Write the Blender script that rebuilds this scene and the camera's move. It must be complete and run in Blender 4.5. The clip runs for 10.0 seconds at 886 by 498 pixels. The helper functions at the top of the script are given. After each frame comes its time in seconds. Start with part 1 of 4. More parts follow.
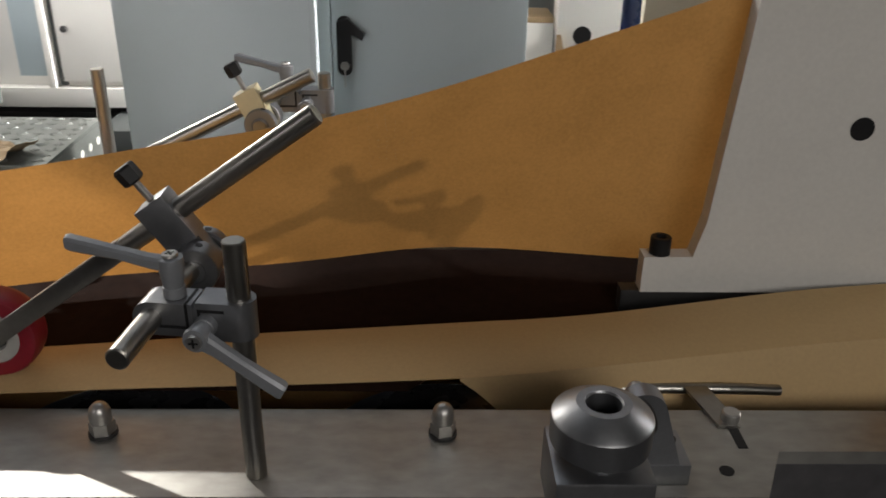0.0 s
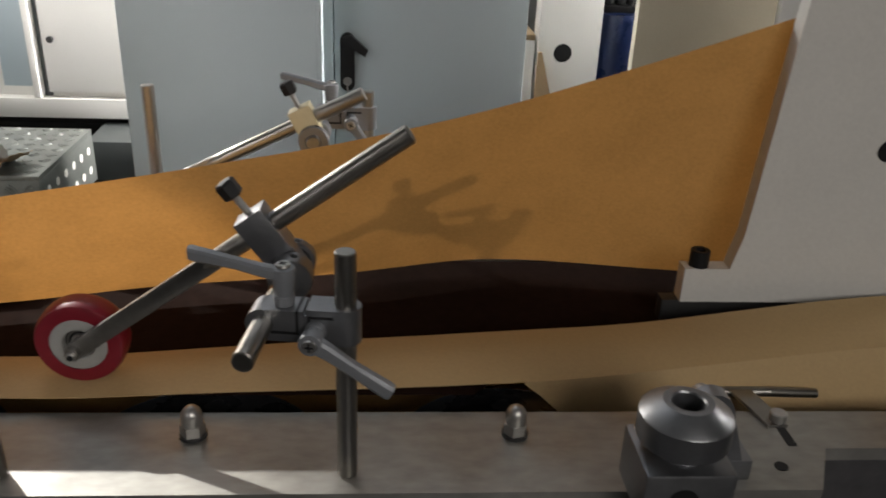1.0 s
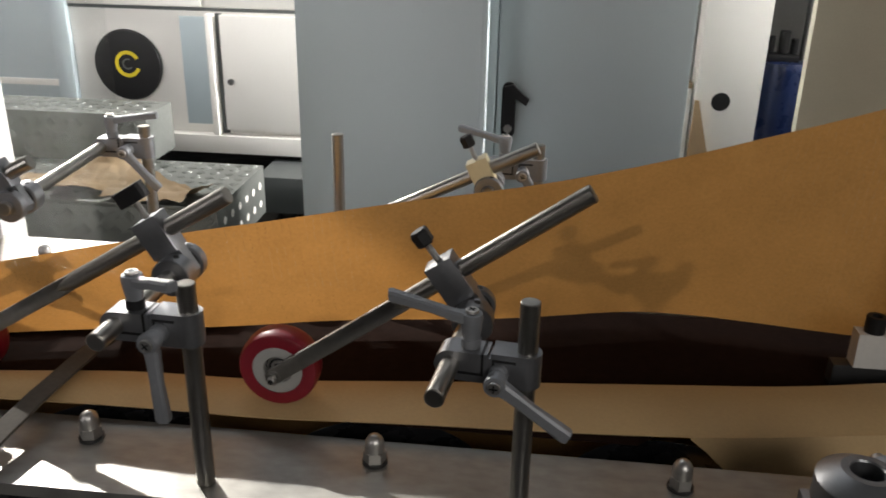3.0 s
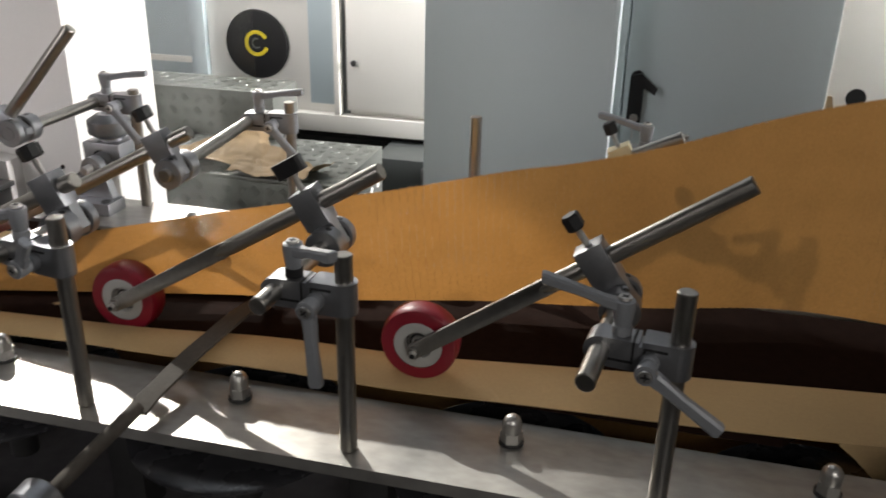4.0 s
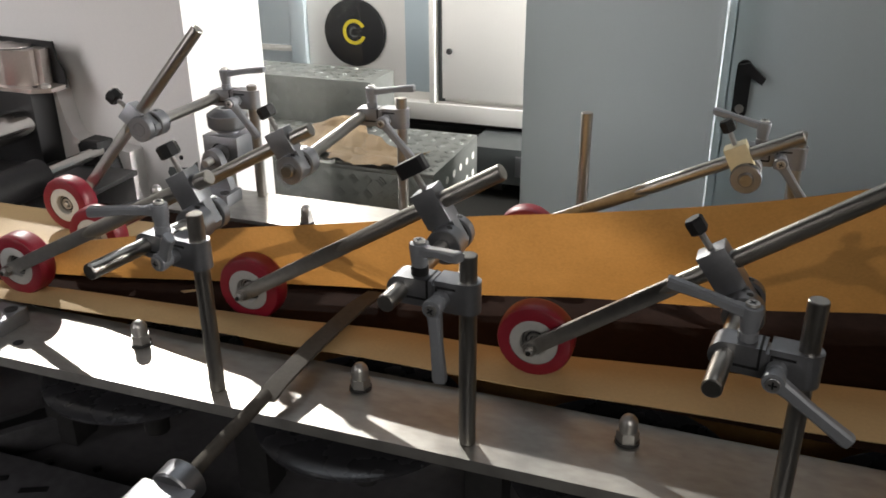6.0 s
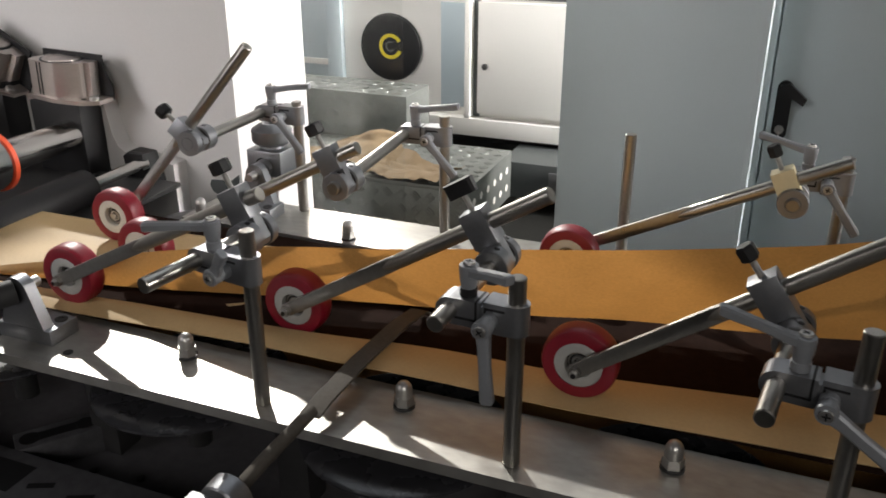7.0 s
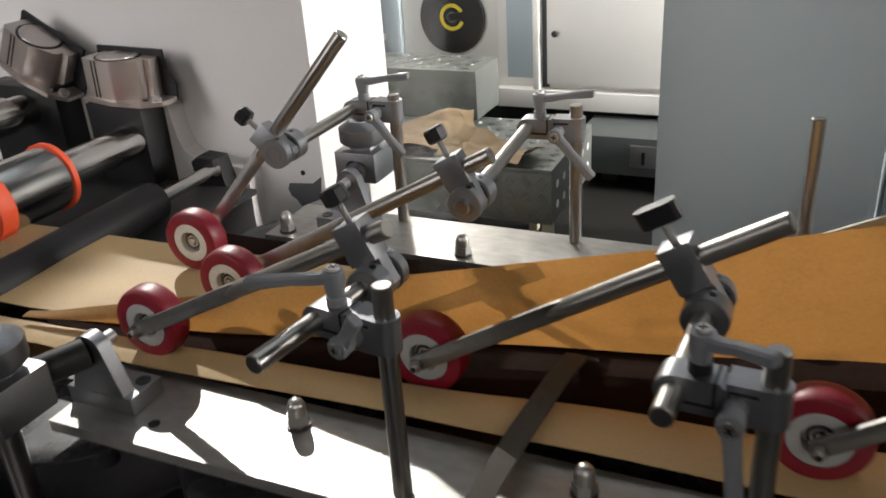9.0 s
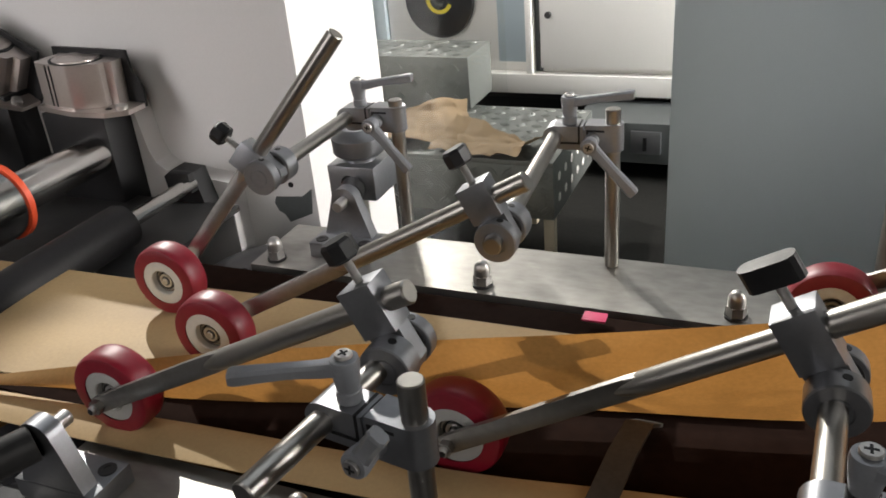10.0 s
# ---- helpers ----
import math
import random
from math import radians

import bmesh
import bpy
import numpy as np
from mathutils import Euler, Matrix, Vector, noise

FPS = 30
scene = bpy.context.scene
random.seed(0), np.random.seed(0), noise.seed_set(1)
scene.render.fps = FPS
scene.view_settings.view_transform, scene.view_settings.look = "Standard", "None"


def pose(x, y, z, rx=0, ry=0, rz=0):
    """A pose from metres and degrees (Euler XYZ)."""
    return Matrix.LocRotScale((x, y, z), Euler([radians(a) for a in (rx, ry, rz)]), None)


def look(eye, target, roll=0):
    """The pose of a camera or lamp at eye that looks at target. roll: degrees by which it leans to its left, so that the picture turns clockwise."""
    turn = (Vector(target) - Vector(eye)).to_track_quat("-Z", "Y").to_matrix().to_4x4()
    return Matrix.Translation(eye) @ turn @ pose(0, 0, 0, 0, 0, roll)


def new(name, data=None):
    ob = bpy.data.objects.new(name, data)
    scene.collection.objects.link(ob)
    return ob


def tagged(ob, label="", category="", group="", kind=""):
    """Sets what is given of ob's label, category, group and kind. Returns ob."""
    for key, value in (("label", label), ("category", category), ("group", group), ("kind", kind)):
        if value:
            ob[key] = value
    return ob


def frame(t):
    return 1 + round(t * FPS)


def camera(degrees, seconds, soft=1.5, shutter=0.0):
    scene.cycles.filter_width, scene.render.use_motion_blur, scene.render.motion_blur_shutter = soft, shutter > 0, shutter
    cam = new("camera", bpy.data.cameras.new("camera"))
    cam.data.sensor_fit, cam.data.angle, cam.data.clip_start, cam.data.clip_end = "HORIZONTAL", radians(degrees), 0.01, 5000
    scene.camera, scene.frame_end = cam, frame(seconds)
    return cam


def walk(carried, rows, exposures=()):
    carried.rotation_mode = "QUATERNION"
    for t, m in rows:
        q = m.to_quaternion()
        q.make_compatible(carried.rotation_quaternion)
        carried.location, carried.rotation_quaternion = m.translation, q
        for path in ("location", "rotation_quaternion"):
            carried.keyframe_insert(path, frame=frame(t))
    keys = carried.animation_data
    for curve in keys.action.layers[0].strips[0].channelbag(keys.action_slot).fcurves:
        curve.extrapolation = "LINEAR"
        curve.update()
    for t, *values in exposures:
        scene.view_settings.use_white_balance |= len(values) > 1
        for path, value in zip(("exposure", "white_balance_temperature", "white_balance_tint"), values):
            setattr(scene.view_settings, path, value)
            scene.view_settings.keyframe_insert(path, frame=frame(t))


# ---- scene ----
cam = camera(55.3, 10.0, soft=1.7, shutter=0.5)
PATH = [
    (0, (0.095, 0.099, 1.36), (0.14, 1.901, 0.495), 1.0),
    (0.5, (0.049, 0.072, 1.378), (0.195, 1.87, 0.515), 1.2),
    (1, (-0.012, 0.057, 1.378), (0.122, 1.869, 0.542), 2.4),
    (1.5, (-0.042, 0.052, 1.384), (-0.007, 1.879, 0.571), 2.4),
    (2, (-0.045, 0.048, 1.389), (-0.104, 1.882, 0.594), 1.8),
    (3.3, (-0.058, 0.01, 1.408), (-0.314, 1.844, 0.652), 1.1),
    (3.5, (-0.071, 0.012, 1.405), (-0.378, 1.835, 0.641), 1.1),
    (4, (-0.096, 0.0, 1.402), (-0.522, 1.787, 0.61), 1.3),
    (4.5, (-0.111, 0.0, 1.404), (-0.616, 1.75, 0.578), 0.5),
    (5, (-0.121, -0.007, 1.408), (-0.666, 1.725, 0.57), -0.1),
    (5.5, (-0.124, -0.015, 1.416), (-0.706, 1.706, 0.581), -0.4),
    (7, (-0.148, -0.029, 1.433), (-0.825, 1.675, 0.633), 0.0),
    (7.5, (-0.162, -0.034, 1.439), (-0.888, 1.655, 0.652), -0.3),
    (8, (-0.182, -0.03, 1.442), (-0.954, 1.641, 0.66), -0.9),
    (8.5, (-0.246, 0.016, 1.432), (-1.031, 1.666, 0.618), -2.2),
    (9, (-0.342, 0.14, 1.41), (-1.114, 1.77, 0.546), -3.9),
    (9.5, (-0.428, 0.253, 1.391), (-1.184, 1.876, 0.5), -4.6),
    (10, (-0.448, 0.29, 1.393), (-1.184, 1.914, 0.487), -5.2),
]
walk(cam, [(t, look(eye, target, roll)) for t, eye, target, roll in PATH],
     exposures=[(0, 0.12), (2.2, 0.08), (3.4, -0.02), (7.2, -0.03), (8.2, -0.18), (10, -0.18)])

# ---- light: sun through an added roof opening, added lamps around the hall ----
SUN_PLAN = (0.66, -0.75)
SUN_ELEV = 32.6
world = bpy.data.worlds.new("hall_sky")
world.use_nodes = True
scene.world = world
wn = world.node_tree.nodes
sky = wn.new("ShaderNodeTexSky")
sky.sky_type = "NISHITA"
sky.sun_disc = False
sky.sun_elevation = radians(SUN_ELEV)
sky.sun_rotation = math.atan2(-SUN_PLAN[0], -SUN_PLAN[1])
wn["Background"].inputs["Strength"].default_value = 0.10
world.node_tree.links.new(sky.outputs[0], wn["Background"].inputs["Color"])

sun_data = bpy.data.lights.new("sun", "SUN")
sun_data.energy = 3.9
sun_data.angle = radians(0.6)
sun_data.color = (1.0, 0.97, 0.91)
sun = new("sun", sun_data)
d = Vector((SUN_PLAN[0], SUN_PLAN[1], -math.tan(radians(SUN_ELEV)) * math.hypot(*SUN_PLAN)))
sun.matrix_basis = Matrix.Translation((-4, 5, 9)) @ d.to_track_quat("-Z", "Y").to_matrix().to_4x4()


# area lamps hung free in the hall; no windows are built
def added_lamp(eye, target, width, height, watts, colour, spread=180):
    data = bpy.data.lights.new("added_lamp", "AREA")
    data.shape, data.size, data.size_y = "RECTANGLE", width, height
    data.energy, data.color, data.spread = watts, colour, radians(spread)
    ob = new("added_lamp", data)
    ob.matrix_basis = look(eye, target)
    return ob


# low unseen lamp at the back left, whose light shows through the paper
added_lamp((-2.30, 3.62, 2.12), (0.02, 0.95, 1.0), 0.07, 0.07, 44, (1.0, 0.95, 0.87))
# unseen fills: one for the side frame, one for the front of the stands
added_lamp((-3.5, -1.2, 2.4), (-2.3, 1.4, 1.3), 2.6, 2.2, 13, (1.0, 0.95, 0.95), 50)
added_lamp((1.2, -2.9, 2.7), (0.2, 1.0, 1.0), 2.0, 1.2, 46, (1.0, 0.95, 0.89))
# unseen lamp for the light that falls from the right
added_lamp((4.2, 3.3, 2.4), (-1.7, 3.3, 1.5), 2.0, 1.4, 165, (1.0, 0.97, 0.93), 56)
# unseen fills from above: the background, then highlights on the rods
added_lamp((-0.9, 2.6, 4.2), (-0.9, 3.1, 0.0), 3.0, 1.2, 18, (0.88, 0.94, 1.0))
added_lamp((-0.8, 4.7, 4.35), (-0.3, 0.8, 1.0), 4.5, 0.9, 19, (0.95, 0.97, 1.0))


# ---- materials ----
def material(name, colour, rough=0.5, metal=0.0, grain=120.0, vary=0.10, stain=6.0, bump=0.05,
             stretch=(1, 1, 1), rough_vary=0.08, coat=0.0, spec=0.5, through_light=None):
    mat = bpy.data.materials.new(name)
    mat.use_nodes = True
    nodes, links = mat.node_tree.nodes, mat.node_tree.links
    bsdf = nodes["Principled BSDF"]
    bsdf.inputs["Metallic"].default_value = metal
    bsdf.inputs["Coat Weight"].default_value = coat
    coord = nodes.new("ShaderNodeTexCoord")
    mapping = nodes.new("ShaderNodeMapping")
    mapping.inputs["Scale"].default_value = stretch
    # thin sheets made of many pieces take one common grain
    place = nodes.new("ShaderNodeNewGeometry").outputs["Position"] if through_light else coord.outputs["Object"]
    links.new(place, mapping.inputs["Vector"])
    fine = nodes.new("ShaderNodeTexNoise")
    fine.inputs["Scale"].default_value = grain
    fine.inputs["Detail"].default_value = 6.0
    links.new(mapping.outputs[0], fine.inputs["Vector"])
    broad = nodes.new("ShaderNodeTexNoise")
    broad.inputs["Scale"].default_value = stain
    broad.inputs["Detail"].default_value = 4.0
    broad.inputs["Roughness"].default_value = 0.6
    links.new(place, broad.inputs["Vector"])
    add = nodes.new("ShaderNodeMath")
    add.operation = "ADD"
    links.new(fine.outputs["Fac"], add.inputs[0])
    links.new(broad.outputs["Fac"], add.inputs[1])
    ramp = nodes.new("ShaderNodeMapRange")
    ramp.inputs["From Min"].default_value = 0.6
    ramp.inputs["From Max"].default_value = 1.4
    ramp.inputs["To Min"].default_value = 1.0 - vary
    ramp.inputs["To Max"].default_value = 1.0 + vary
    links.new(add.outputs[0], ramp.inputs["Value"])
    tone = nodes.new("ShaderNodeVectorMath")
    tone.operation = "SCALE"
    tone.inputs[0].default_value = colour
    links.new(ramp.outputs[0], tone.inputs["Scale"])
    links.new(tone.outputs[0], bsdf.inputs["Base Color"])
    rr = nodes.new("ShaderNodeMapRange")
    rr.inputs["From Min"].default_value = 0.3
    rr.inputs["From Max"].default_value = 0.7
    rr.inputs["To Min"].default_value = max(0.03, rough - rough_vary)
    rr.inputs["To Max"].default_value = min(1.0, rough + rough_vary)
    links.new(broad.outputs["Fac"], rr.inputs["Value"])
    links.new(rr.outputs[0], bsdf.inputs["Roughness"])
    bsdf.inputs["Specular IOR Level"].default_value = spec
    if through_light:
        glow, mix = nodes.new("ShaderNodeBsdfTranslucent"), nodes.new("ShaderNodeMixShader")
        tint = nodes.new("ShaderNodeVectorMath")
        tint.operation = "SCALE"
        tint.inputs[0].default_value = through_light
        links.new(ramp.outputs[0], tint.inputs["Scale"])
        links.new(tint.outputs[0], glow.inputs["Color"])
        mix.inputs[0].default_value = 0.36
        links.new(bsdf.outputs[0], mix.inputs[1])
        links.new(glow.outputs[0], mix.inputs[2])
        links.new(mix.outputs[0], nodes["Material Output"].inputs["Surface"])
    if bump:
        bumper = nodes.new("ShaderNodeBump")
        bumper.inputs["Strength"].default_value = bump
        bumper.inputs["Distance"].default_value = 0.002
        links.new(fine.outputs["Fac"], bumper.inputs["Height"])
        links.new(bumper.outputs[0], bsdf.inputs["Normal"])
    return mat


M_PLATE = material("ground_steel_plate", (0.36, 0.35, 0.325), 0.43, 0.8, 40, 0.24, 9, 0.03, (1, 2, 1), 0.12)
M_ROD = material("turned_steel_rod", (0.36, 0.345, 0.318), 0.34, 1.0, 150, 0.08, 9, 0.03, rough_vary=0.07)
M_ARM = material("worn_steel_bar", (0.30, 0.29, 0.275), 0.36, 1.0, 140, 0.14, 12, 0.05, rough_vary=0.09)
M_CAST = material("satin_aluminium", (0.27, 0.275, 0.29), 0.40, 0.9, 220, 0.08, 20, 0.05)
M_LEVER = material("grey_lever_paint", (0.25, 0.26, 0.28), 0.42, 0.35, 300, 0.08, 25, 0.06)
M_NUT = material("bright_nut_steel", (0.48, 0.47, 0.455), 0.38, 0.9, 200, 0.12, 60, 0.05)
M_BLACK = material("black_plastic", (0.014, 0.014, 0.015), 0.45, 0.0, 200, 0.15, 20, 0.06, spec=0.25)
M_BLACKSTEEL = material("blackened_steel", (0.028, 0.0275, 0.028), 0.45, 0.1, 90, 0.25, 8, 0.06)
M_DISC = material("black_rubber_disc", (0.032, 0.032, 0.036), 0.27, 0.0, 80, 0.25, 10, 0.03)
M_RED = material("red_polyurethane", (0.19, 0.005, 0.016), 0.42, 0.0, 160, 0.14, 30, 0.05)
M_HUB = material("off_white_wheel_rim", (0.56, 0.54, 0.48), 0.48, 0.0, 200, 0.08, 30, 0.04)
M_HUBGREY = material("grey_wheel_rim", (0.40, 0.40, 0.385), 0.48, 0.2, 200, 0.08, 30, 0.04)
# one paper in two tones; the flap's holds some orange of transmitted light
M_KRAFT = material("kraft_orange_tone", (0.425, 0.258, 0.10), 0.66, 0.0, 260, 0.16, 14, 0.10, (1, 1, 1), 0.05, 0, 0.3, (0.48, 0.218, 0.054))
M_KRAFTPALE = material("kraft_pale_tone", (0.50, 0.345, 0.168), 0.66, 0.0, 260, 0.08, 4, 0.10, (1, 1, 1), 0.05)
M_KRAFTLOOSE = material("crumpled_kraft", (0.30, 0.21, 0.12), 0.7, 0.0, 180, 0.12, 9, 0.10)
# near-black brown that stands for deep shade inside the paper tube
M_TUBESHADE = material("dark_brown_tube_shade", (0.0165, 0.0085, 0.0062), 0.9, 0.0, 90, 0.3, 6, 0.08, spec=0.03)
M_WHITE = material("white_machine_paint", (0.70, 0.69, 0.68), 0.42, 0.0, 300, 0.03, 2.0, 0.03)
M_BRACKET = material("off_white_former", (0.70, 0.68, 0.645), 0.50, 0.0, 200, 0.06, 9, 0.05)
M_DOOR = material("blue_grey_cabinet_paint", (0.43, 0.49, 0.51), 0.42, 0.0, 350, 0.03, 1.5, 0.06)
M_BACKWHITE = material("white_cabinet_paint", (0.80, 0.785, 0.75), 0.45, 0.0, 300, 0.03, 2.0, 0.03)
# pale blue paint, also the colour of a cast shadow on the body
M_BLUEPAINT_SHADE = material("pale_blue_paint_and_shade", (0.42, 0.50, 0.54), 0.45, 0.0, 300, 0.03, 2.0, 0.03)
M_CHROME = material("chromed_roller", (0.60, 0.59, 0.57), 0.16, 1.0, 120, 0.05, 8, 0.01, (1, 8, 1), 0.05)
M_RUBBER = material("black_rubber_roller", (0.016, 0.015, 0.016), 0.5, 0.0, 140, 0.2, 10, 0.06, spec=0.25)
M_ORANGE = material("orange_red_ring", (0.75, 0.09, 0.03), 0.45, 0.0, 160, 0.08, 20, 0.03)
M_SERVO = material("champagne_anodised_aluminium", (0.44, 0.395, 0.37), 0.36, 0.8, 220, 0.06, 20, 0.04)
M_CHECKER = material("aluminium_checker_plate", (0.19, 0.20, 0.19), 0.42, 0.6, 90, 0.18, 8, 0.06)
M_FLOOR = material("dark_concrete_floor", (0.016, 0.0158, 0.0145), 0.7, 0.0, 60, 0.25, 2.0, 0.10, spec=0.15)
M_WALL = material("hall_plaster", (0.34, 0.33, 0.315), 0.8, 0.0, 60, 0.08, 1.5, 0.10)
M_ROOF = material("unseen_roof_panels", (0.16, 0.165, 0.17), 0.7, 0.0, 40, 0.08, 1.5, 0.06)
M_YELLOW = material("yellow_mark", (0.62, 0.50, 0.02), 0.5, 0.0, 160, 0.08, 30, 0.02)
M_PINK = material("pink_tape", (0.62, 0.05, 0.15), 0.5, 0.0, 160, 0.1, 30, 0.03)
M_BLUECAN = material("dark_blue_enamel", (0.012, 0.025, 0.09), 0.3, 0.1, 160, 0.12, 12, 0.03)
M_GREYBOX = material("grey_machine_base", (0.10, 0.11, 0.11), 0.5, 0.1, 160, 0.10, 4, 0.05)
M_TAN = material("beige_panel", (0.44, 0.39, 0.29), 0.6, 0.0, 160, 0.05, 2, 0.05)
M_DARKBED = material("dark_machine_bed", (0.075, 0.073, 0.078), 0.42, 0.2, 60, 0.3, 5, 0.08)
M_LEDGE = material("worn_dark_ledge_steel", (0.095, 0.094, 0.102), 0.38, 0.3, 70, 0.35, 7, 0.08)
M_GUIDE = material("dull_brown_steel", (0.085, 0.076, 0.066), 0.75, 0.0, 200, 0.2, 20, 0.05, spec=0.12)
# warm sunlight on the rear stand's block, put into its colour
M_WARMLIT = material("warm_lit_cream_block", (0.60, 0.53, 0.34), 0.45, 0.0, 200, 0.06, 20, 0.04)


def clear_sheet():
    mat = bpy.data.materials.new("clear_acrylic")
    mat.use_nodes = True
    nodes, links = mat.node_tree.nodes, mat.node_tree.links
    nodes.remove(nodes["Principled BSDF"])
    glass, clear, mix = (nodes.new(n) for n in ("ShaderNodeBsdfGlossy", "ShaderNodeBsdfTransparent", "ShaderNodeMixShader"))
    glass.inputs["Roughness"].default_value = 0.12
    clear.inputs["Color"].default_value = (0.99, 0.995, 0.99, 1)
    mix.inputs[0].default_value = 0.05
    links.new(clear.outputs[0], mix.inputs[1])
    links.new(glass.outputs[0], mix.inputs[2])
    links.new(mix.outputs[0], nodes["Material Output"].inputs["Surface"])
    return mat


M_CLEAR = clear_sheet()


# ---- shapes ----
def finish(bm, mat, name, angle=28):
    bmesh.ops.recalc_face_normals(bm, faces=bm.faces)
    mesh = bpy.data.meshes.new(name)
    bm.to_mesh(mesh)
    bm.free()
    mesh.polygons.foreach_set("use_smooth", [True] * len(mesh.polygons))
    mesh.set_sharp_from_angle(angle=radians(angle))
    mesh.materials.append(mat)
    return mesh


def root_of(ob):
    while ob.parent:
        ob = ob.parent
    return ob


def part(name, bm, mat, parent, label="", kind=""):
    """One mesh under a thing or a part; bm is in world metres, the thing's base is its own origin."""
    base = root_of(parent).location
    bmesh.ops.translate(bm, vec=-base, verts=bm.verts)
    ob = new(name, finish(bm, mat, name))
    ob.parent = parent
    return tagged(ob, label, kind=kind)


def thing(name, base, label, category, group="", kind=""):
    ob = new(name)
    ob.empty_display_size = 0.02
    ob.location = base
    return tagged(ob, label, category, group, kind)


def single(name, bm, mat, label, category="", group="", kind="", origin=(0, 0, 0)):
    bmesh.ops.translate(bm, vec=-Vector(origin), verts=bm.verts)
    ob = new(name, finish(bm, mat, name))
    ob.location = origin
    return tagged(ob, label, category, group, kind)


def bevel(bm, width, segments=2, angle=30):
    if width > 0:
        edges = [e for e in bm.edges if len(e.link_faces) == 2 and e.calc_face_angle(0) > radians(angle)]
        bmesh.ops.bevel(bm, geom=edges, offset=width, segments=segments, affect="EDGES", profile=0.6, clamp_overlap=True)
    return bm


def box(lo, hi, width=0.0015, m=None, segments=2):
    bm = bmesh.new()
    lo, hi = Vector(lo), Vector(hi)
    bmesh.ops.create_cube(bm, size=1.0)
    for v in bm.verts:
        v.co = Vector([lo[i] + (v.co[i] + 0.5) * (hi[i] - lo[i]) for i in range(3)])
    bevel(bm, width, segments)
    if m is not None:
        bmesh.ops.transform(bm, matrix=m, verts=bm.verts)
    return bm


def frame_of(p0, p1):
    p0, p1 = Vector(p0), Vector(p1)
    return Matrix.Translation(p0) @ (p1 - p0).to_track_quat("Z", "Y").to_matrix().to_4x4()


def lathe(profile, p0, p1, segments=32):
    """profile: rows of (distance from p0 along the axis, radius); radius 0 closes the end."""
    bm = bmesh.new()
    m = frame_of(p0, p1)
    rings = []
    for z, r in profile:
        if r < 1e-6:
            rings.append([bm.verts.new(m @ Vector((0, 0, z)))])
        else:
            rings.append([bm.verts.new(m @ Vector((r * math.cos(2 * math.pi * i / segments), r * math.sin(2 * math.pi * i / segments), z))) for i in range(segments)])
    for a, b in zip(rings, rings[1:]):
        for i in range(segments):
            j = (i + 1) % segments
            if len(a) == 1 and len(b) > 1:
                bm.faces.new((a[0], b[i], b[j]))
            elif len(b) == 1 and len(a) > 1:
                bm.faces.new((a[i], a[j], b[0]))
            elif len(a) > 1:
                bm.faces.new((a[i], a[j], b[j], b[i]))
    return bm


def rod(p0, p1, r, edge=0.0012, segments=28):
    n = (Vector(p1) - Vector(p0)).length
    return lathe([(0, 0), (0, r - edge), (edge, r), (n - edge, r), (n, r - edge), (n, 0)], p0, p1, segments)


def join(*bms):
    out = bms[0]
    for bm in bms[1:]:
        tmp = bpy.data.meshes.new("tmp")
        bm.to_mesh(tmp)
        bm.free()
        out.from_mesh(tmp)
        bpy.data.meshes.remove(tmp)
    return out


def prism(points, lo, hi, m, width=0.0015, segments=2):
    """A flat outline of (u, v) points, from w = lo to w = hi, placed by m."""
    bm = bmesh.new()
    low = [bm.verts.new((u, v, lo)) for u, v in points]
    top = [bm.verts.new((u, v, hi)) for u, v in points]
    bm.faces.new(low[::-1])
    bm.faces.new(top)
    for i in range(len(points)):
        j = (i + 1) % len(points)
        bm.faces.new((low[i], low[j], top[j], top[i]))
    bevel(bm, width, segments, 40)
    bmesh.ops.transform(bm, matrix=m, verts=bm.verts)
    return bm


def arc(cx, cy, r, a0, a1, n=10):
    return [(cx + r * math.cos(radians(a0 + (a1 - a0) * i / n)), cy + r * math.sin(radians(a0 + (a1 - a0) * i / n))) for i in range(n + 1)]


def sheet(rows, thick, cols=None):
    """A thin skin over rows of points (each row a list of Vectors), thickened along its normals."""
    bm = bmesh.new()
    grid = [[bm.verts.new(p) for p in row] for row in rows]
    for a, b in zip(grid, grid[1:]):
        for i in range(len(a) - 1):
            bm.faces.new((a[i], a[i + 1], b[i + 1], b[i]))
    bmesh.ops.recalc_face_normals(bm, faces=bm.faces)
    if thick:
        bmesh.ops.solidify(bm, geom=bm.faces[:], thickness=thick)
    return bm


XZ = Matrix(((1, 0, 0, 0), (0, 0, -1, 0), (0, 1, 0, 0), (0, 0, 0, 1)))   # u -> x, v -> z, w -> -y

# ---- hall ----
ROOF_Z = 4.5


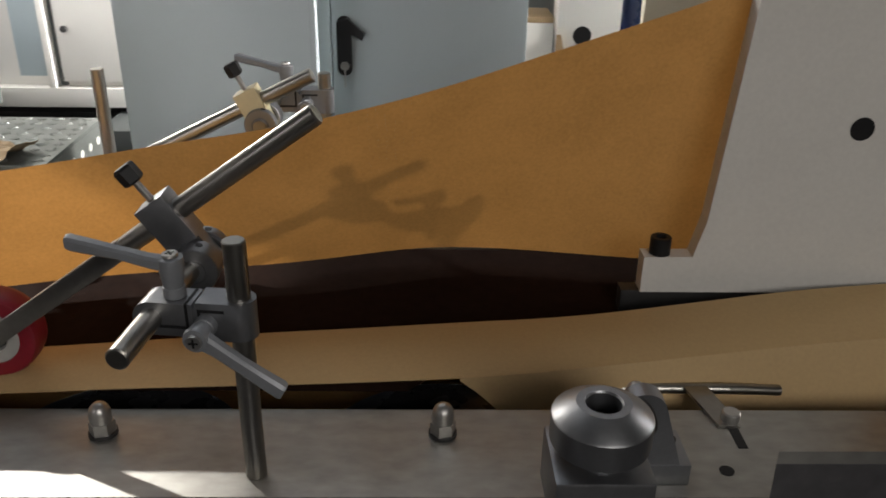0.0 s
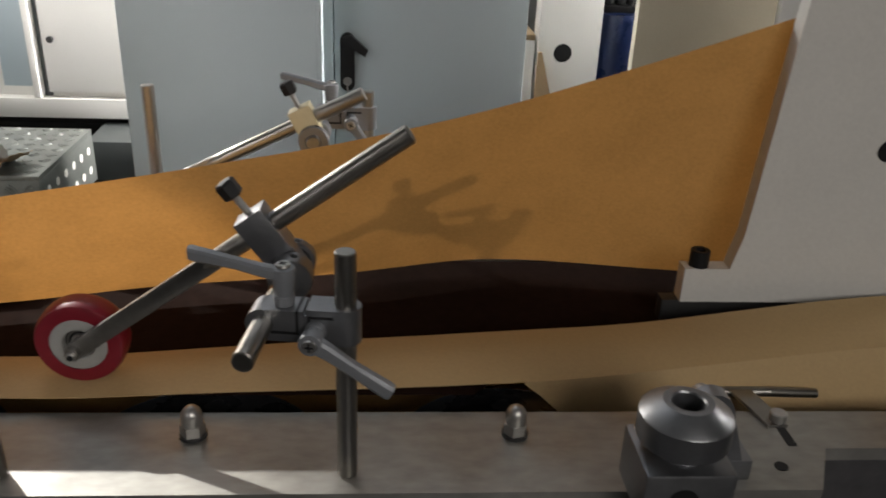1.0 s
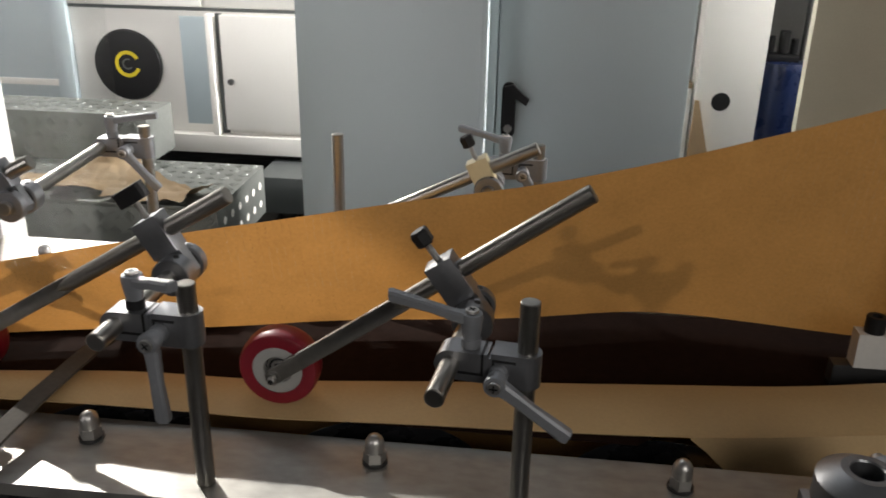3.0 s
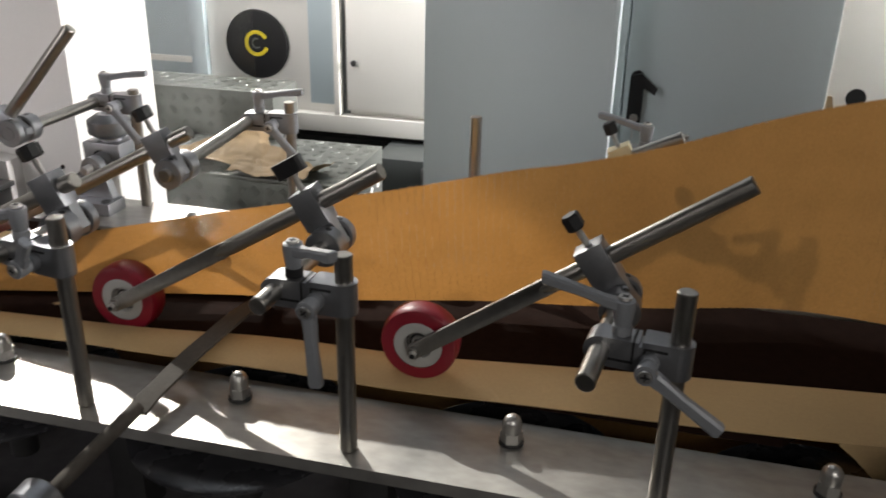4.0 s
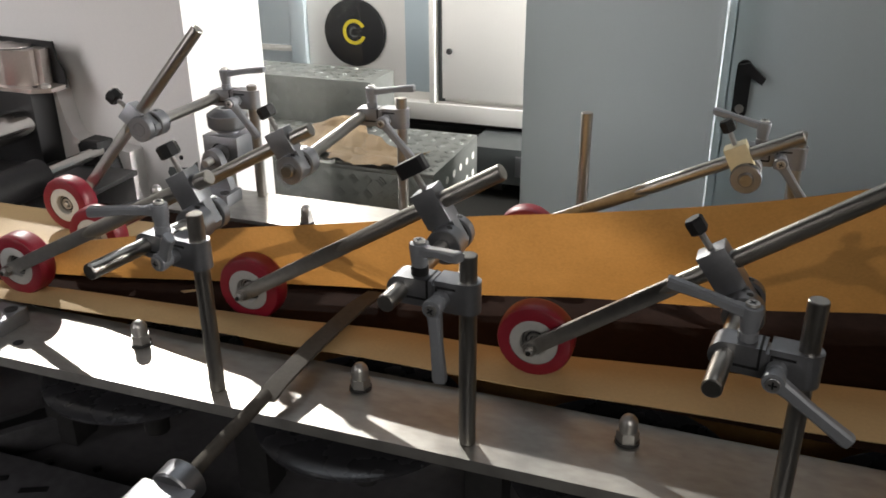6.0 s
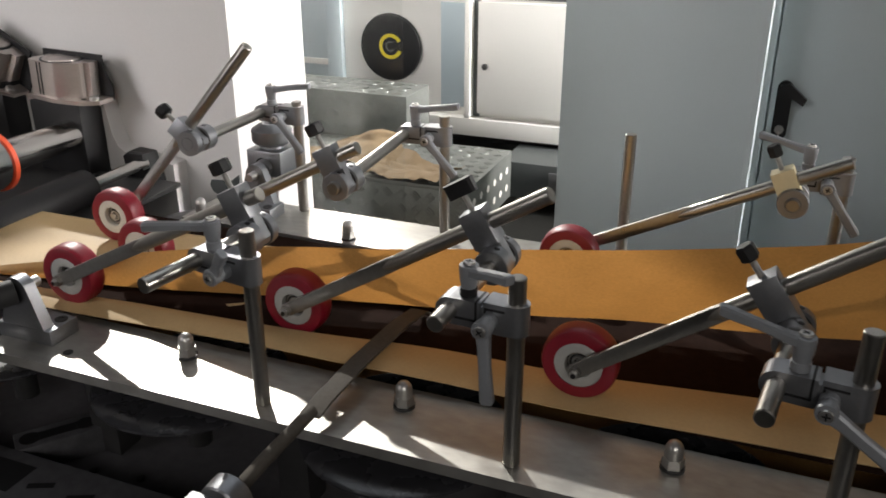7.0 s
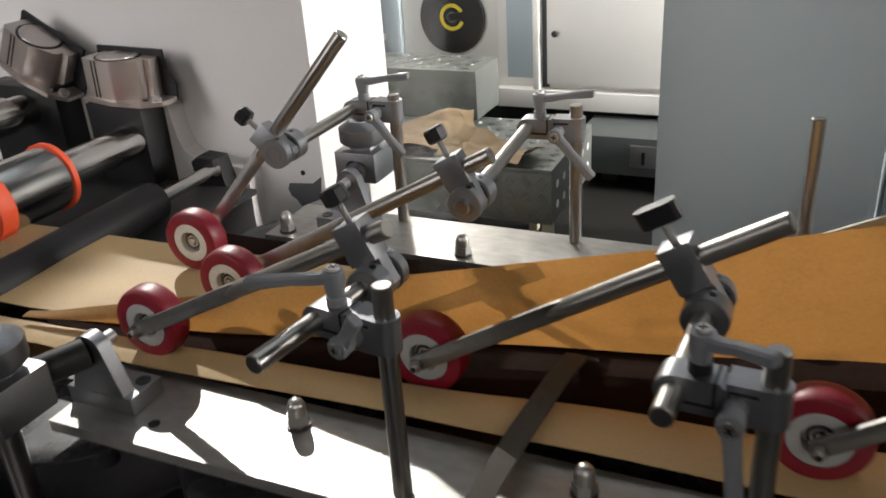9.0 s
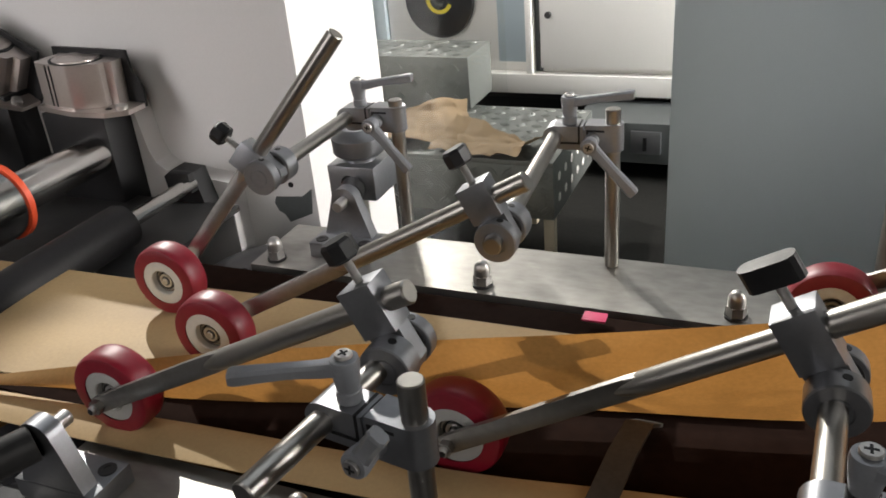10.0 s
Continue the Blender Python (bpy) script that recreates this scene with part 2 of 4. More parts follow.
def hall():
    single("floor", box((-6, -5, -0.1), (6, 7, 0), 0), M_FLOOR, "dark worn concrete factory floor", kind="structure")
    k = (ROOF_Z - 0.88) / math.tan(radians(SUN_ELEV)) / math.hypot(*SUN_PLAN)
    ox, oy = -SUN_PLAN[0] * k, -SUN_PLAN[1] * k
    # unseen roof, cut open so that the sunlit patch lies over the left half of the guide plates
    x0, x1, y0, y1 = -1.32 + ox, -0.06 + ox, 0.45 + oy, 1.24 + oy
    roof = join(box((-6, -5, ROOF_Z), (x0, 7, ROOF_Z + 0.08), 0), box((x1, -5, ROOF_Z), (6, 7, ROOF_Z + 0.08), 0),
                box((x0, -5, ROOF_Z), (x1, y0, ROOF_Z + 0.08), 0), box((x0, y1, ROOF_Z), (x1, 7, ROOF_Z + 0.08), 0))
    single("unseen_roof", roof, M_ROOF, "unseen grey roof with an opening that shapes the sun patch", kind="structure")
    # walls added to close the hall and bound its light
    single("wall_north", box((-6, 7, 0), (6, 7.2, ROOF_Z), 0), M_WALL, "added pale plastered wall closing off the hall", kind="structure")
    single("wall_south", box((-6, -5.2, 0), (6, -5, ROOF_Z), 0), M_WALL, "added pale plastered wall closing off the hall", kind="structure")
    single("wall_west", box((-6.2, -5, 0), (-6, 7, ROOF_Z), 0), M_WALL, "added pale plastered wall closing off the hall", kind="structure")
    single("wall_east", box((6, -5, 0), (6.2, 7, ROOF_Z), 0), M_WALL, "added pale plastered wall closing off the hall", kind="structure")


hall()

# ---- machine bed ----
PZ = 0.88
LEDGE_Z = 0.74
NUT_X = (0.113, -0.190, -0.491, -0.791)
NEAR_NUT_Y, FAR_NUT_Y = 0.714, 1.131
FAR_NUT_X = (0.12, -0.185, -0.485, -0.780, -1.076)


def guide_plates():
    near = [(-1.055, 0.632), (0.380, 0.632), (0.41, 0.69), (0.80, 0.69), (0.80, 0.75), (-1.055, 0.75)]
    p = thing("guide_plate", (-0.2, 0.69, PZ), "satin ground steel guide plate with drilled holes, smeared with oil", "steel plate", "guide plates")
    part("plate", prism(near, PZ - 0.014, PZ, Matrix(), 0.001), M_PLATE, p)
    for x, y in ((-0.939, 0.665), (0.355, 0.664)):
        part("drilled_hole", lathe([(0, 0), (0, 0.006), (0.0012, 0.0065), (0.0012, 0)], (x, y, PZ - 0.0005), (x, y, PZ + 1), 20), M_BLACK, p, "dark drilled hole")
    part("slot", box((0.375, 0.694, PZ - 0.001), (0.384, 0.724, PZ + 0.0006), 0, None), M_BLACK, p, "dark milled slot")
    f = thing("guide_plate", (-0.2, 1.17, PZ), "satin ground steel guide plate behind the paper web", "steel plate", "guide plates")
    far = [(-1.105, 1.11), (0.80, 1.11), (0.80, 1.235), (-1.105, 1.235)]
    part("plate", prism(far, PZ - 0.018, PZ, Matrix(), 0.001), M_PLATE, f)


def cap_nut(x, y):
    n = thing("cap_nut", (x, y, PZ), "bright domed steel cap nut on a dark washer", "cap nut", "cap nuts along the plates")
    part("washer", lathe([(0, 0), (0, 0.0128), (0.003, 0.0128), (0.003, 0)], (x, y, PZ), (x, y, 2), 28), M_BLACKSTEEL, n, "dark steel washer")
    hexa = [(x + 0.0116 * math.cos(radians(60 * i + 12)), y + 0.0116 * math.sin(radians(60 * i + 12))) for i in range(6)]
    part("hexagon", prism(hexa, PZ + 0.003, PZ + 0.0145, Matrix(), 0.001), M_NUT, n)
    dome = [(0.0145, 0.0098), (0.022, 0.0098)] + [(0.022 + 0.0115 * math.sin(radians(a)), 0.0098 * math.cos(radians(a))) for a in (15, 30, 45, 60, 75)] + [(0.0335, 0)]
    part("dome", lathe(dome, (x, y, PZ), (x, y, 2), 28), M_NUT, n)


def folding_disc(x, y):
    z = 0.848
    o = thing("folding_disc", (x, y, z), "thin black round folding disc under the guide plate", "disc", "folding discs")
    prof = [(-0.006, 0), (-0.006, 0.119), (-0.003, 0.123), (0, 0.123), (0.0015, 0.119), (0.0005, 0.10), (0.0005, 0)]
    part("disc", lathe(prof, (x, y, z), (x, y, 2), 64), M_DISC, o)
    part("spindle", rod((x, y, z - 0.10), (x, y, PZ - 0.0145), 0.016), M_BLACKSTEEL, o)


def machine_bed():
    b = thing("machine_bed", (-0.3, 0.9, 0), "dark steel machine bed under the paper line", "machine base")
    part("lower_deck", box((-2.6, 0.50, 0.66), (1.2, 1.40, 0.70), 0.002), M_DARKBED, b, "dark oily deck plate")
    part("front_rail", box((-2.6, 0.36, 0.60), (1.2, 0.62, LEDGE_Z), 0.003), M_LEDGE, b, "dark worn ledge with a bare rim")
    part("plinth", box((-2.5, 0.42, 0.0), (1.1, 1.36, 0.66), 0.004), M_DARKBED, b)
    for i, x in enumerate((-0.94, -0.64, -0.34, -0.04, 0.27)):
        part("pillar", box((x - 0.022, 0.70, 0.70), (x + 0.022, 0.740, PZ - 0.0145), 0.002), M_BLACKSTEEL, b)
        part("pillar", box((x - 0.022, 1.14, 0.70), (x + 0.022, 1.21, PZ - 0.0185), 0.002), M_BLACKSTEEL, b)
    # added dark filler that keeps the space below the plate's notch dark
    part("apron", box((0.26, 0.700, 0.7005), (0.80, 0.740, 0.858), 0.002), M_DARKBED, b)
    for i in range(12):
        m = Matrix.Translation((-1.30 + 0.062 * i, 0.575, LEDGE_Z)) @ Matrix.Rotation(radians(24), 4, "Z")
        part("slot", box((-0.017, -0.0045, -0.001), (0.017, 0.0045, 0.0007), 0, m), M_BLACK, b, "dark milled slot")
    part("recess", box((-1.03, 0.55, LEDGE_Z - 0.001), (-0.96, 0.60, LEDGE_Z + 0.0006), 0), M_BLACK, b, "dark square recess")
    k = thing("slotted_block", (-1.0, 0.675, 0.70), "dark slotted steel block bolted to the deck", "steel block")
    m = Matrix.Translation((-0.995, 0.672, 0.7002)) @ Matrix.Rotation(radians(52), 4, "Z")
    part("block", box((-0.055, -0.022, 0.0), (0.055, 0.022, 0.040), 0.002, m), M_LEDGE, k)
    part("slot", box((-0.036, -0.009, 0.0395), (0.036, 0.009, 0.0406), 0, m), M_BLACK, k, "dark slot")
    for u in (-0.036, 0.036):
        part("counterbore", lathe([(0, 0), (0, 0.0135), (0.0012, 0.0135), (0.0012, 0)], m @ Vector((u, 0, 0.0397)), m @ Vector((u, 0, 1)), 24), M_BLACK, k, "dark round counterbore")
    for x, y in ((-0.93, 0.66), (-0.90, 0.645), (-0.86, 0.67), (-0.95, 0.64)):
        part("bolt", lathe([(0, 0), (0, 0.006), (0.003, 0.006), (0.004, 0.004), (0.004, 0)], (x, y, 0.70), (x, y, 2), 16), M_BLACKSTEEL, b)


guide_plates()
for nx in NUT_X:
    cap_nut(nx, NEAR_NUT_Y)
for nx in FAR_NUT_X:
    cap_nut(nx, FAR_NUT_Y)
for nx in NUT_X + (-1.092,):
    folding_disc(nx, 0.716)
for nx in FAR_NUT_X:
    folding_disc(nx, 1.129)
machine_bed()

# ---- paper web ----
TOP = np.array([(-1.24, 0.78, 0.898), (-1.0, 0.815, 0.942), (-0.92, 0.82, 0.961), (-0.72, 0.83, 1.003), (-0.55, 0.845, 1.033),
                (-0.42, 0.865, 1.053), (-0.245, 0.89, 1.075), (-0.064, 0.915, 1.103), (0.116, 0.935, 1.144), (0.291, 0.948, 1.196),
                (0.41, 0.953, 1.236), (0.80, 0.956, 1.38)])
BOTTOM = np.array([(-1.24, 0.777, 0.896), (-0.96, 0.810, 0.902), (-0.63, 0.893, 0.903), (-0.42, 0.932, 0.903), (-0.28, 0.970, 0.904),
                   (-0.03, 1.014, 0.905), (0.05, 1.042, 0.905), (0.135, 1.058, 0.905), (0.25, 1.042, 0.905), (0.34, 1.025, 0.905),
                   (0.80, 0.985, 0.905)])
STRIP_FAR = np.array([(-1.9, 0.77, 0.893), (-1.3, 0.775, 0.895), (-0.95, 0.788, 0.900), (-0.68, 0.79, 0.900), (-0.50, 0.818, 0.900), (-0.38, 0.823, 0.900),
                      (-0.03, 0.857, 0.900), (0.25, 0.875, 0.908), (0.49, 0.896, 0.930), (0.80, 0.935, 0.935)])
STRIP_NEAR = np.array([(-1.9, 0.735, 0.892), (-1.2, 0.74, 0.895), (-0.6, 0.747, 0.897), (-0.03, 0.763, 0.899), (0.166, 0.776, 0.900), (0.41, 0.818, 0.901),
                       (0.54, 0.832, 0.909), (0.80, 0.85, 0.915)])


def along(table, x):
    return Vector((x, float(np.interp(x, table[:, 0], table[:, 1])), float(np.interp(x, table[:, 0], table[:, 2]))))


def smooth_along(table, x):
    return sum((along(table, x + s) for s in (-0.05, -0.025, 0, 0.025, 0.05)), Vector()) / 5


def ripple(p, size, rate=5.0):
    return size * noise.noise(Vector((p.x * rate, p.y * rate * 2, p.z * rate * 2)))


FLAP_STRIPS = []
STRIP_X = np.r_[np.linspace(-1.0, -0.42, 131)[:-1], np.linspace(-0.42, 0.62, 117)]


def flap_point(x, f):
    t, b = smooth_along(TOP, x), smooth_along(BOTTOM, x)
    t.x = b.x = x
    p = b.lerp(t, f)
    p.y -= 0.010 * math.sin(math.pi * f) * min(1, max(0, (0.4 - x)))
    p.y += ripple(p, 0.0035)
    return p


def flap_rows(x0, x1, n):
    return [[flap_point(x, i / 12) for i in range(13)] for x in np.linspace(x0, x1, n)]


def shade_like_flap(ob, origin):
    """Normals of the whole flap on each piece, so that the sheet reads as one."""
    normals = []
    for v in ob.data.vertices:
        x = v.co.x + origin[0]
        lo, hi = flap_point(x, 0).z, flap_point(x, 1).z
        f = min(0.97, max(0.03, (v.co.z + origin[2] - lo) / max(1e-4, hi - lo)))
        du = flap_point(x + 0.006, f) - flap_point(x - 0.006, f)
        dv = flap_point(x, f + 0.03) - flap_point(x, f - 0.03)
        normals.append(du.cross(dv).normalized())
    side = sum((p.normal.dot(normals[p.vertices[0]]) for p in ob.data.polygons), 0.0)
    if side < 0:
        ob.data.flip_normals()
    ob.data.normals_split_custom_set_from_vertices(normals)


def paper_web():
    web = thing("paper_web", (-0.3, 0.9, 0.88), "brown kraft paper web being folded into a tube", "paper web")
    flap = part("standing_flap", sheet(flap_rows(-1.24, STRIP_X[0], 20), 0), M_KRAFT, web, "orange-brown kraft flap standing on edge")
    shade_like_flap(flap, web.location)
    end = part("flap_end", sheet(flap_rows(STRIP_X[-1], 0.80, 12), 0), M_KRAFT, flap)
    shade_like_flap(end, web.location)
    # the fluttering stretch: narrow upright strips, each hinged on its lower edge
    for x0, x1 in zip(STRIP_X, STRIP_X[1:]):
        hinge = flap_point((x0 + x1) / 2, 0)
        bm = sheet(flap_rows(x0, x1, 2), 0)
        bmesh.ops.translate(bm, vec=-hinge, verts=bm.verts)
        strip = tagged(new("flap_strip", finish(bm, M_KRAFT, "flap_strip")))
        strip.parent = flap
        strip.location = hinge - web.location
        shade_like_flap(strip, hinge)
        FLAP_STRIPS.append(((x0 + x1) / 2, strip))
    rows = []
    for x in np.linspace(-2.4, -0.42, 110):
        low = smooth_along(BOTTOM, x) + Vector((0, 0.022, 0))
        low.x, low.z = x, 0.8935
        far = Vector((x, 1.035 - 0.03 * max(0, -0.6 - x), 0.8935))
        far.y = max(far.y, low.y + 0.01)
        rows.append([low.lerp(far, k / 5) + Vector((0, 0, 0.0012 * math.sin(x * 11 + k))) for k in range(6)])
    part("back_ply", sheet(rows, 0.0008), M_KRAFTPALE, web, "pale tan inner side of the paper")
    rows = []
    for x in np.linspace(-1.9, 0.80, 130):
        f, n = smooth_along(STRIP_FAR, x), smooth_along(STRIP_NEAR, x)
        row = []
        for i in range(7):
            p = f.lerp(n, i / 6)
            p.x = x
            press = 0.008 * float(np.interp(x, (-1.0, -0.72), (1, 0))) + 0.004 * math.exp(-((x + 0.307) / 0.12) ** 2)
            p.z += 0.003 * math.sin(math.pi * i / 6) + ripple(p, 0.0015) - press
            row.append(p)
        rows.append(row)
    part("near_strip", sheet(rows, 0.001), M_KRAFTPALE, web, "pale tan near margin of the paper")
    rows = []
    for x in np.linspace(0.13, 0.80, 40):
        n = smooth_along(STRIP_NEAR, x)
        drop = min(1.0, max(0.02, (x - 0.13) / 0.14))
        row = []
        for i in range(7):
            f = i / 6 * drop
            row.append(Vector((x, n.y - 0.003 * math.sin(math.pi * f) - min(0.06, max(0.0, n.y - 0.757)) * f, n.z - 0.13 * f)) + Vector((0, ripple(n, 0.002), 0)))
        rows.append(row)
    part("hanging_side", sheet(rows, 0.001), M_KRAFTPALE, web, "tan paper side hanging behind the plate")
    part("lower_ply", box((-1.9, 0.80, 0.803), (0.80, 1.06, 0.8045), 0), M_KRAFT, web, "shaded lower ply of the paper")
    tape = single("tape_tab", box((-0.640, 1.060, 0.8935), (-0.614, 1.078, 0.8960), 0.0005), M_PINK, "small pink tape tab at the web's edge", "tape", origin=(-0.62, 1.06, 0.8935))
    # added board; its dark colour carries the shade under the flap
    board = thing("tube_shade_board", (-0.3, 0.89, 0.878), "dark brown board standing for the shade inside the folding paper", "board")
    part("board", prism([(-1.22, 0.785), (0.08, 0.785), (0.16, 0.87), (0.80, 0.87), (0.80, 1.085), (-1.22, 1.085)], 0.876, 0.886, Matrix(), 0.001), M_TUBESHADE, board)
    for x in (-1.05, -0.2, 0.65):
        part("support", box((x - 0.015, 0.90, 0.7002), (x + 0.015, 0.96, 0.876), 0.001), M_BLACKSTEEL, board)
    scrap = bmesh.new()
    vs = [scrap.verts.new(v) for v in ((-0.824, 0.842, 0.8866), (-0.796, 0.858, 0.8872), (-0.800, 0.848, 0.8868), (-0.815, 0.838, 0.8864))]
    scrap.faces.new(vs)
    bmesh.ops.solidify(scrap, geom=scrap.faces[:], thickness=0.0006)
    single("paper_scrap", scrap, M_KRAFTPALE, "tiny torn kraft paper scrap", "paper scrap", origin=(-0.81, 0.845, 0.8866))


paper_web()


# ---- pressing wheel stands ----
def lever(parent, hub, axis, direction, length, tall=1.0, droop=0.0, sleeve=None):
    """A clamping lever: boss along axis from hub, a tapering cranked grip along direction."""
    hub, axis, direction = Vector(hub), Vector(axis).normalized(), Vector(direction).normalized()
    direction = (direction - axis * direction.dot(axis)).normalized()
    lv = part("clamp_lever", lathe([(z * tall, r) for z, r in ((0, 0), (0, 0.0064), (0.004, 0.0066), (0.013, 0.0088), (0.0225, 0.0100), (0.0255, 0.0092), (0.0265, 0))], hub, hub + axis, 24), M_LEVER, parent)
    part("collar", rod(hub, hub + axis * 0.009, 0.0086, 0.0006, 24), sleeve or M_LEVER, lv)
    side = axis.cross(direction)
    m = Matrix((direction, side, axis)).transposed().to_4x4()
    m.translation = hub
    grip = bmesh.new()
    rings = []
    # square section with chamfers, thick at the boss, waisted, thicker again and cut off at the tip
    for u, w, h, up in ((0.0, 0.0074, 0.0054, 0.0190), (0.016, 0.0062, 0.0050, 0.0205), (length * 0.5, 0.0058, 0.0044, 0.0245), (length * 0.96, 0.0066, 0.0054, 0.0290), (length, 0.0056, 0.0044, 0.0292)):
        ring = [grip.verts.new(m @ Vector((u, a * w, up + 0.0265 * (tall - 1) + droop * u / length + c * h))) for a, c in ((1, -0.6), (1, 0.6), (0.6, 1), (-0.6, 1), (-1, 0.6), (-1, -0.6), (-0.6, -1), (0.6, -1))]
        rings.append(ring)
    for a, b in zip(rings, rings[1:]):
        for i in range(8):
            j = (i + 1) % 8
            grip.faces.new((a[i], a[j], b[j], b[i]))
    grip.faces.new(rings[0][::-1])
    grip.faces.new(rings[-1])
    part("grip", grip, M_LEVER, lv)
    top = hub + axis * 0.0265 * tall
    part("screw", lathe([(0, 0), (0, 0.0062), (0.0022, 0.0056), (0.0022, 0)], top, top + axis, 20), M_NUT, lv, "bright screw head")
    cross = Matrix.Translation(top + axis * 0.0022) @ m.to_3x3().to_4x4() @ Matrix.Rotation(radians(30), 4, "Z")
    part("cross_recess", join(box((-0.0036, -0.0008, 0), (0.0036, 0.0008, 0.0003), 0, cross), box((-0.0008, -0.0036, 0), (0.0008, 0.0036, 0.00032), 0, cross)), M_BLACK, lv, "dark cross recess")
    return lv


def stand_post(s, x, y, top):
    part("post", rod((x, y, PZ), (x, y, top), 0.0088, 0.001), M_ROD, s)


def stand(label, x, y, top, clamp_z, yaw, rod_ends, axle, rod_end, wheel_side, lever_a, lever_b, knob, block_mat=None, lengths=(0.074, 0.074), droop=0.0):
    """A post with a cross clamp, a cross rod, a swivel block, a sloping arm and a wheel at its foot.
    rod_ends: the cross rod's reach from the post along its own direction; wheel_side: +1 with the wheel beyond the arm."""
    s = thing("wheel_stand", (x, y, PZ), label, "wheel stand", "pressing wheel stands")
    stand_post(s, x, y, top)
    m = Matrix.Translation((x, y, clamp_z)) @ Matrix.Rotation(radians(yaw), 4, "Z")
    # cross clamp: one half round the post, the other round the cross rod
    post_half = prism(arc(0, 0, 0.0128, -90, 90, 14) + [(-0.030, 0.0128), (-0.030, -0.0128)], -0.0160, 0.0160, m, 0.0012)
    clamp = part("cross_clamp", post_half, M_CAST, s, "split aluminium cross clamp")
    rot = m @ Matrix.Rotation(radians(90), 4, "X")
    rod_half = prism([(-0.033, -0.0140), (-0.033, 0.0140)] + arc(-0.066, 0.0, 0.0140, 90, 270, 14), -0.0128, 0.0128, rot, 0.0012)
    part("rod_half", rod_half, M_CAST, clamp)
    part("web", box((-0.034, -0.011, -0.014), (-0.029, 0.011, 0.010), 0.0005, m), M_CAST, clamp)
    part("slit", box((-0.0385, -0.0132, -0.0060), (-0.0362, 0.0132, 0.0144), 0, m), M_BLACK, clamp, "dark clamping slit")
    part("slit", box((-0.061, -0.0133, -0.0070), (-0.0362, -0.0122, -0.0046), 0, m), M_BLACK, clamp, "dark clamping slit")
    part("slit", box((-0.0287, -0.0132, -0.0163), (-0.0264, 0.0132, 0.0100), 0, m), M_BLACK, clamp, "dark clamping slit")
    part("slit", box((-0.0287, -0.0133, 0.0083), (-0.008, -0.0123, 0.0107), 0, m), M_BLACK, clamp, "dark clamping slit")
    a0, a1 = m @ Vector((-0.066, rod_ends[0], 0)), m @ Vector((-0.066, rod_ends[1], 0))
    part("cross_rod", rod(a0, a1, 0.0088), M_ROD, s)
    axis_up = Vector((0, 0, 1))
    hub_a = m @ Vector((-0.050, 0, 0.014))
    lever(s, hub_a, axis_up, lever_a, lengths[0], 1.28, droop, sleeve=M_BLACK if knob == "wing" else None)
    hub_b = m @ Vector((-0.022, -0.013, -0.001))
    lever(s, hub_b, m.to_3x3() @ Vector((0, -1, 0)), lever_b, lengths[1])
    # arm
    axle, rod_end = Vector(axle), Vector(rod_end)
    along_arm = (rod_end - axle).normalized()
    joint = a1 if abs(a1.y - axle.y) < abs(a0.y - axle.y) else a0
    reach = (joint.x - axle.x) / along_arm.x
    hub = Vector((joint.x, axle.y + along_arm.y * reach, clamp_z))
    on_arm = axle + along_arm * (hub - axle).dot(along_arm)
    gap = (on_arm - hub).length
    up = along_arm.cross(Vector((0, -1, 0)))
    if up.z < 0:
        up = -up
    up.normalize()
    length = (rod_end - axle).length
    flat_to = length * 0.47
    start = axle + along_arm * (flat_to - 0.024)
    reach = (rod_end - start).length
    round_part = lathe([(0, 0), (0, 0.0030), (0.010, 0.0062), (0.024, 0.0092), (reach - 0.0012, 0.0092), (reach, 0.0080), (reach, 0)], start, rod_end, 28)
    arm = part("arm", round_part, M_ROD, s, "round steel arm flattened towards the wheel")
    am = Matrix((along_arm, up.cross(along_arm), up)).transposed().to_4x4()
    am.translation = axle
    flat = bmesh.new()
    rings = []
    for u, w, h in ((-0.0085, 0.0028, 0.005), (-0.005, 0.0030, 0.0078), (0.0, 0.0030, 0.0086), (flat_to - 0.03, 0.0030, 0.0090), (flat_to - 0.012, 0.0036, 0.0089), (flat_to + 0.002, 0.0044, 0.0080)):
        rings.append([flat.verts.new(am @ Vector((u, sy * w, sz * h))) for sy, sz in ((-1, -0.85), (-0.8, -1), (0.8, -1), (1, -0.85), (1, 0.85), (0.8, 1), (-0.8, 1), (-1, 0.85))])
    for a, b in zip(rings, rings[1:]):
        for i in range(8):
            flat.faces.new((a[i], a[(i + 1) % 8], b[(i + 1) % 8], b[i]))
    flat.faces.new(rings[0][::-1])
    flat.faces.new(rings[-1])
    part("flat_end", flat, M_ARM, arm, "flat milled end of the arm")
    # swivel block round the arm, with its hub on the cross rod
    bm4 = Matrix((along_arm, up.cross(along_arm), up)).transposed().to_4x4()
    bm4.translation = on_arm
    low = -max(0.015, gap - 0.019)
    block = part("swivel_block", box((-0.0150, -0.0128, low), (0.0150, 0.0128, 0.0195), 0.0011, bm4), block_mat or M_CAST, s, "square clamp block round the arm")
    n = Vector((0, 1, 0))
    side = 1.0 if wheel_side > 0 else -1.0
    lm = Matrix.Translation(hub) @ Matrix((along_arm, up, up.cross(along_arm))).transposed().to_4x4()
    tongue = [(-0.0145, gap + low + 0.001), (-0.0145, -0.010), (-0.009, -0.0165), (0.009, -0.0165), (0.0145, -0.010), (0.0145, gap + low + 0.001)]
    part("lug", prism(tongue, -0.0075, 0.0075, lm, 0.0009), block_mat or M_CAST, block)
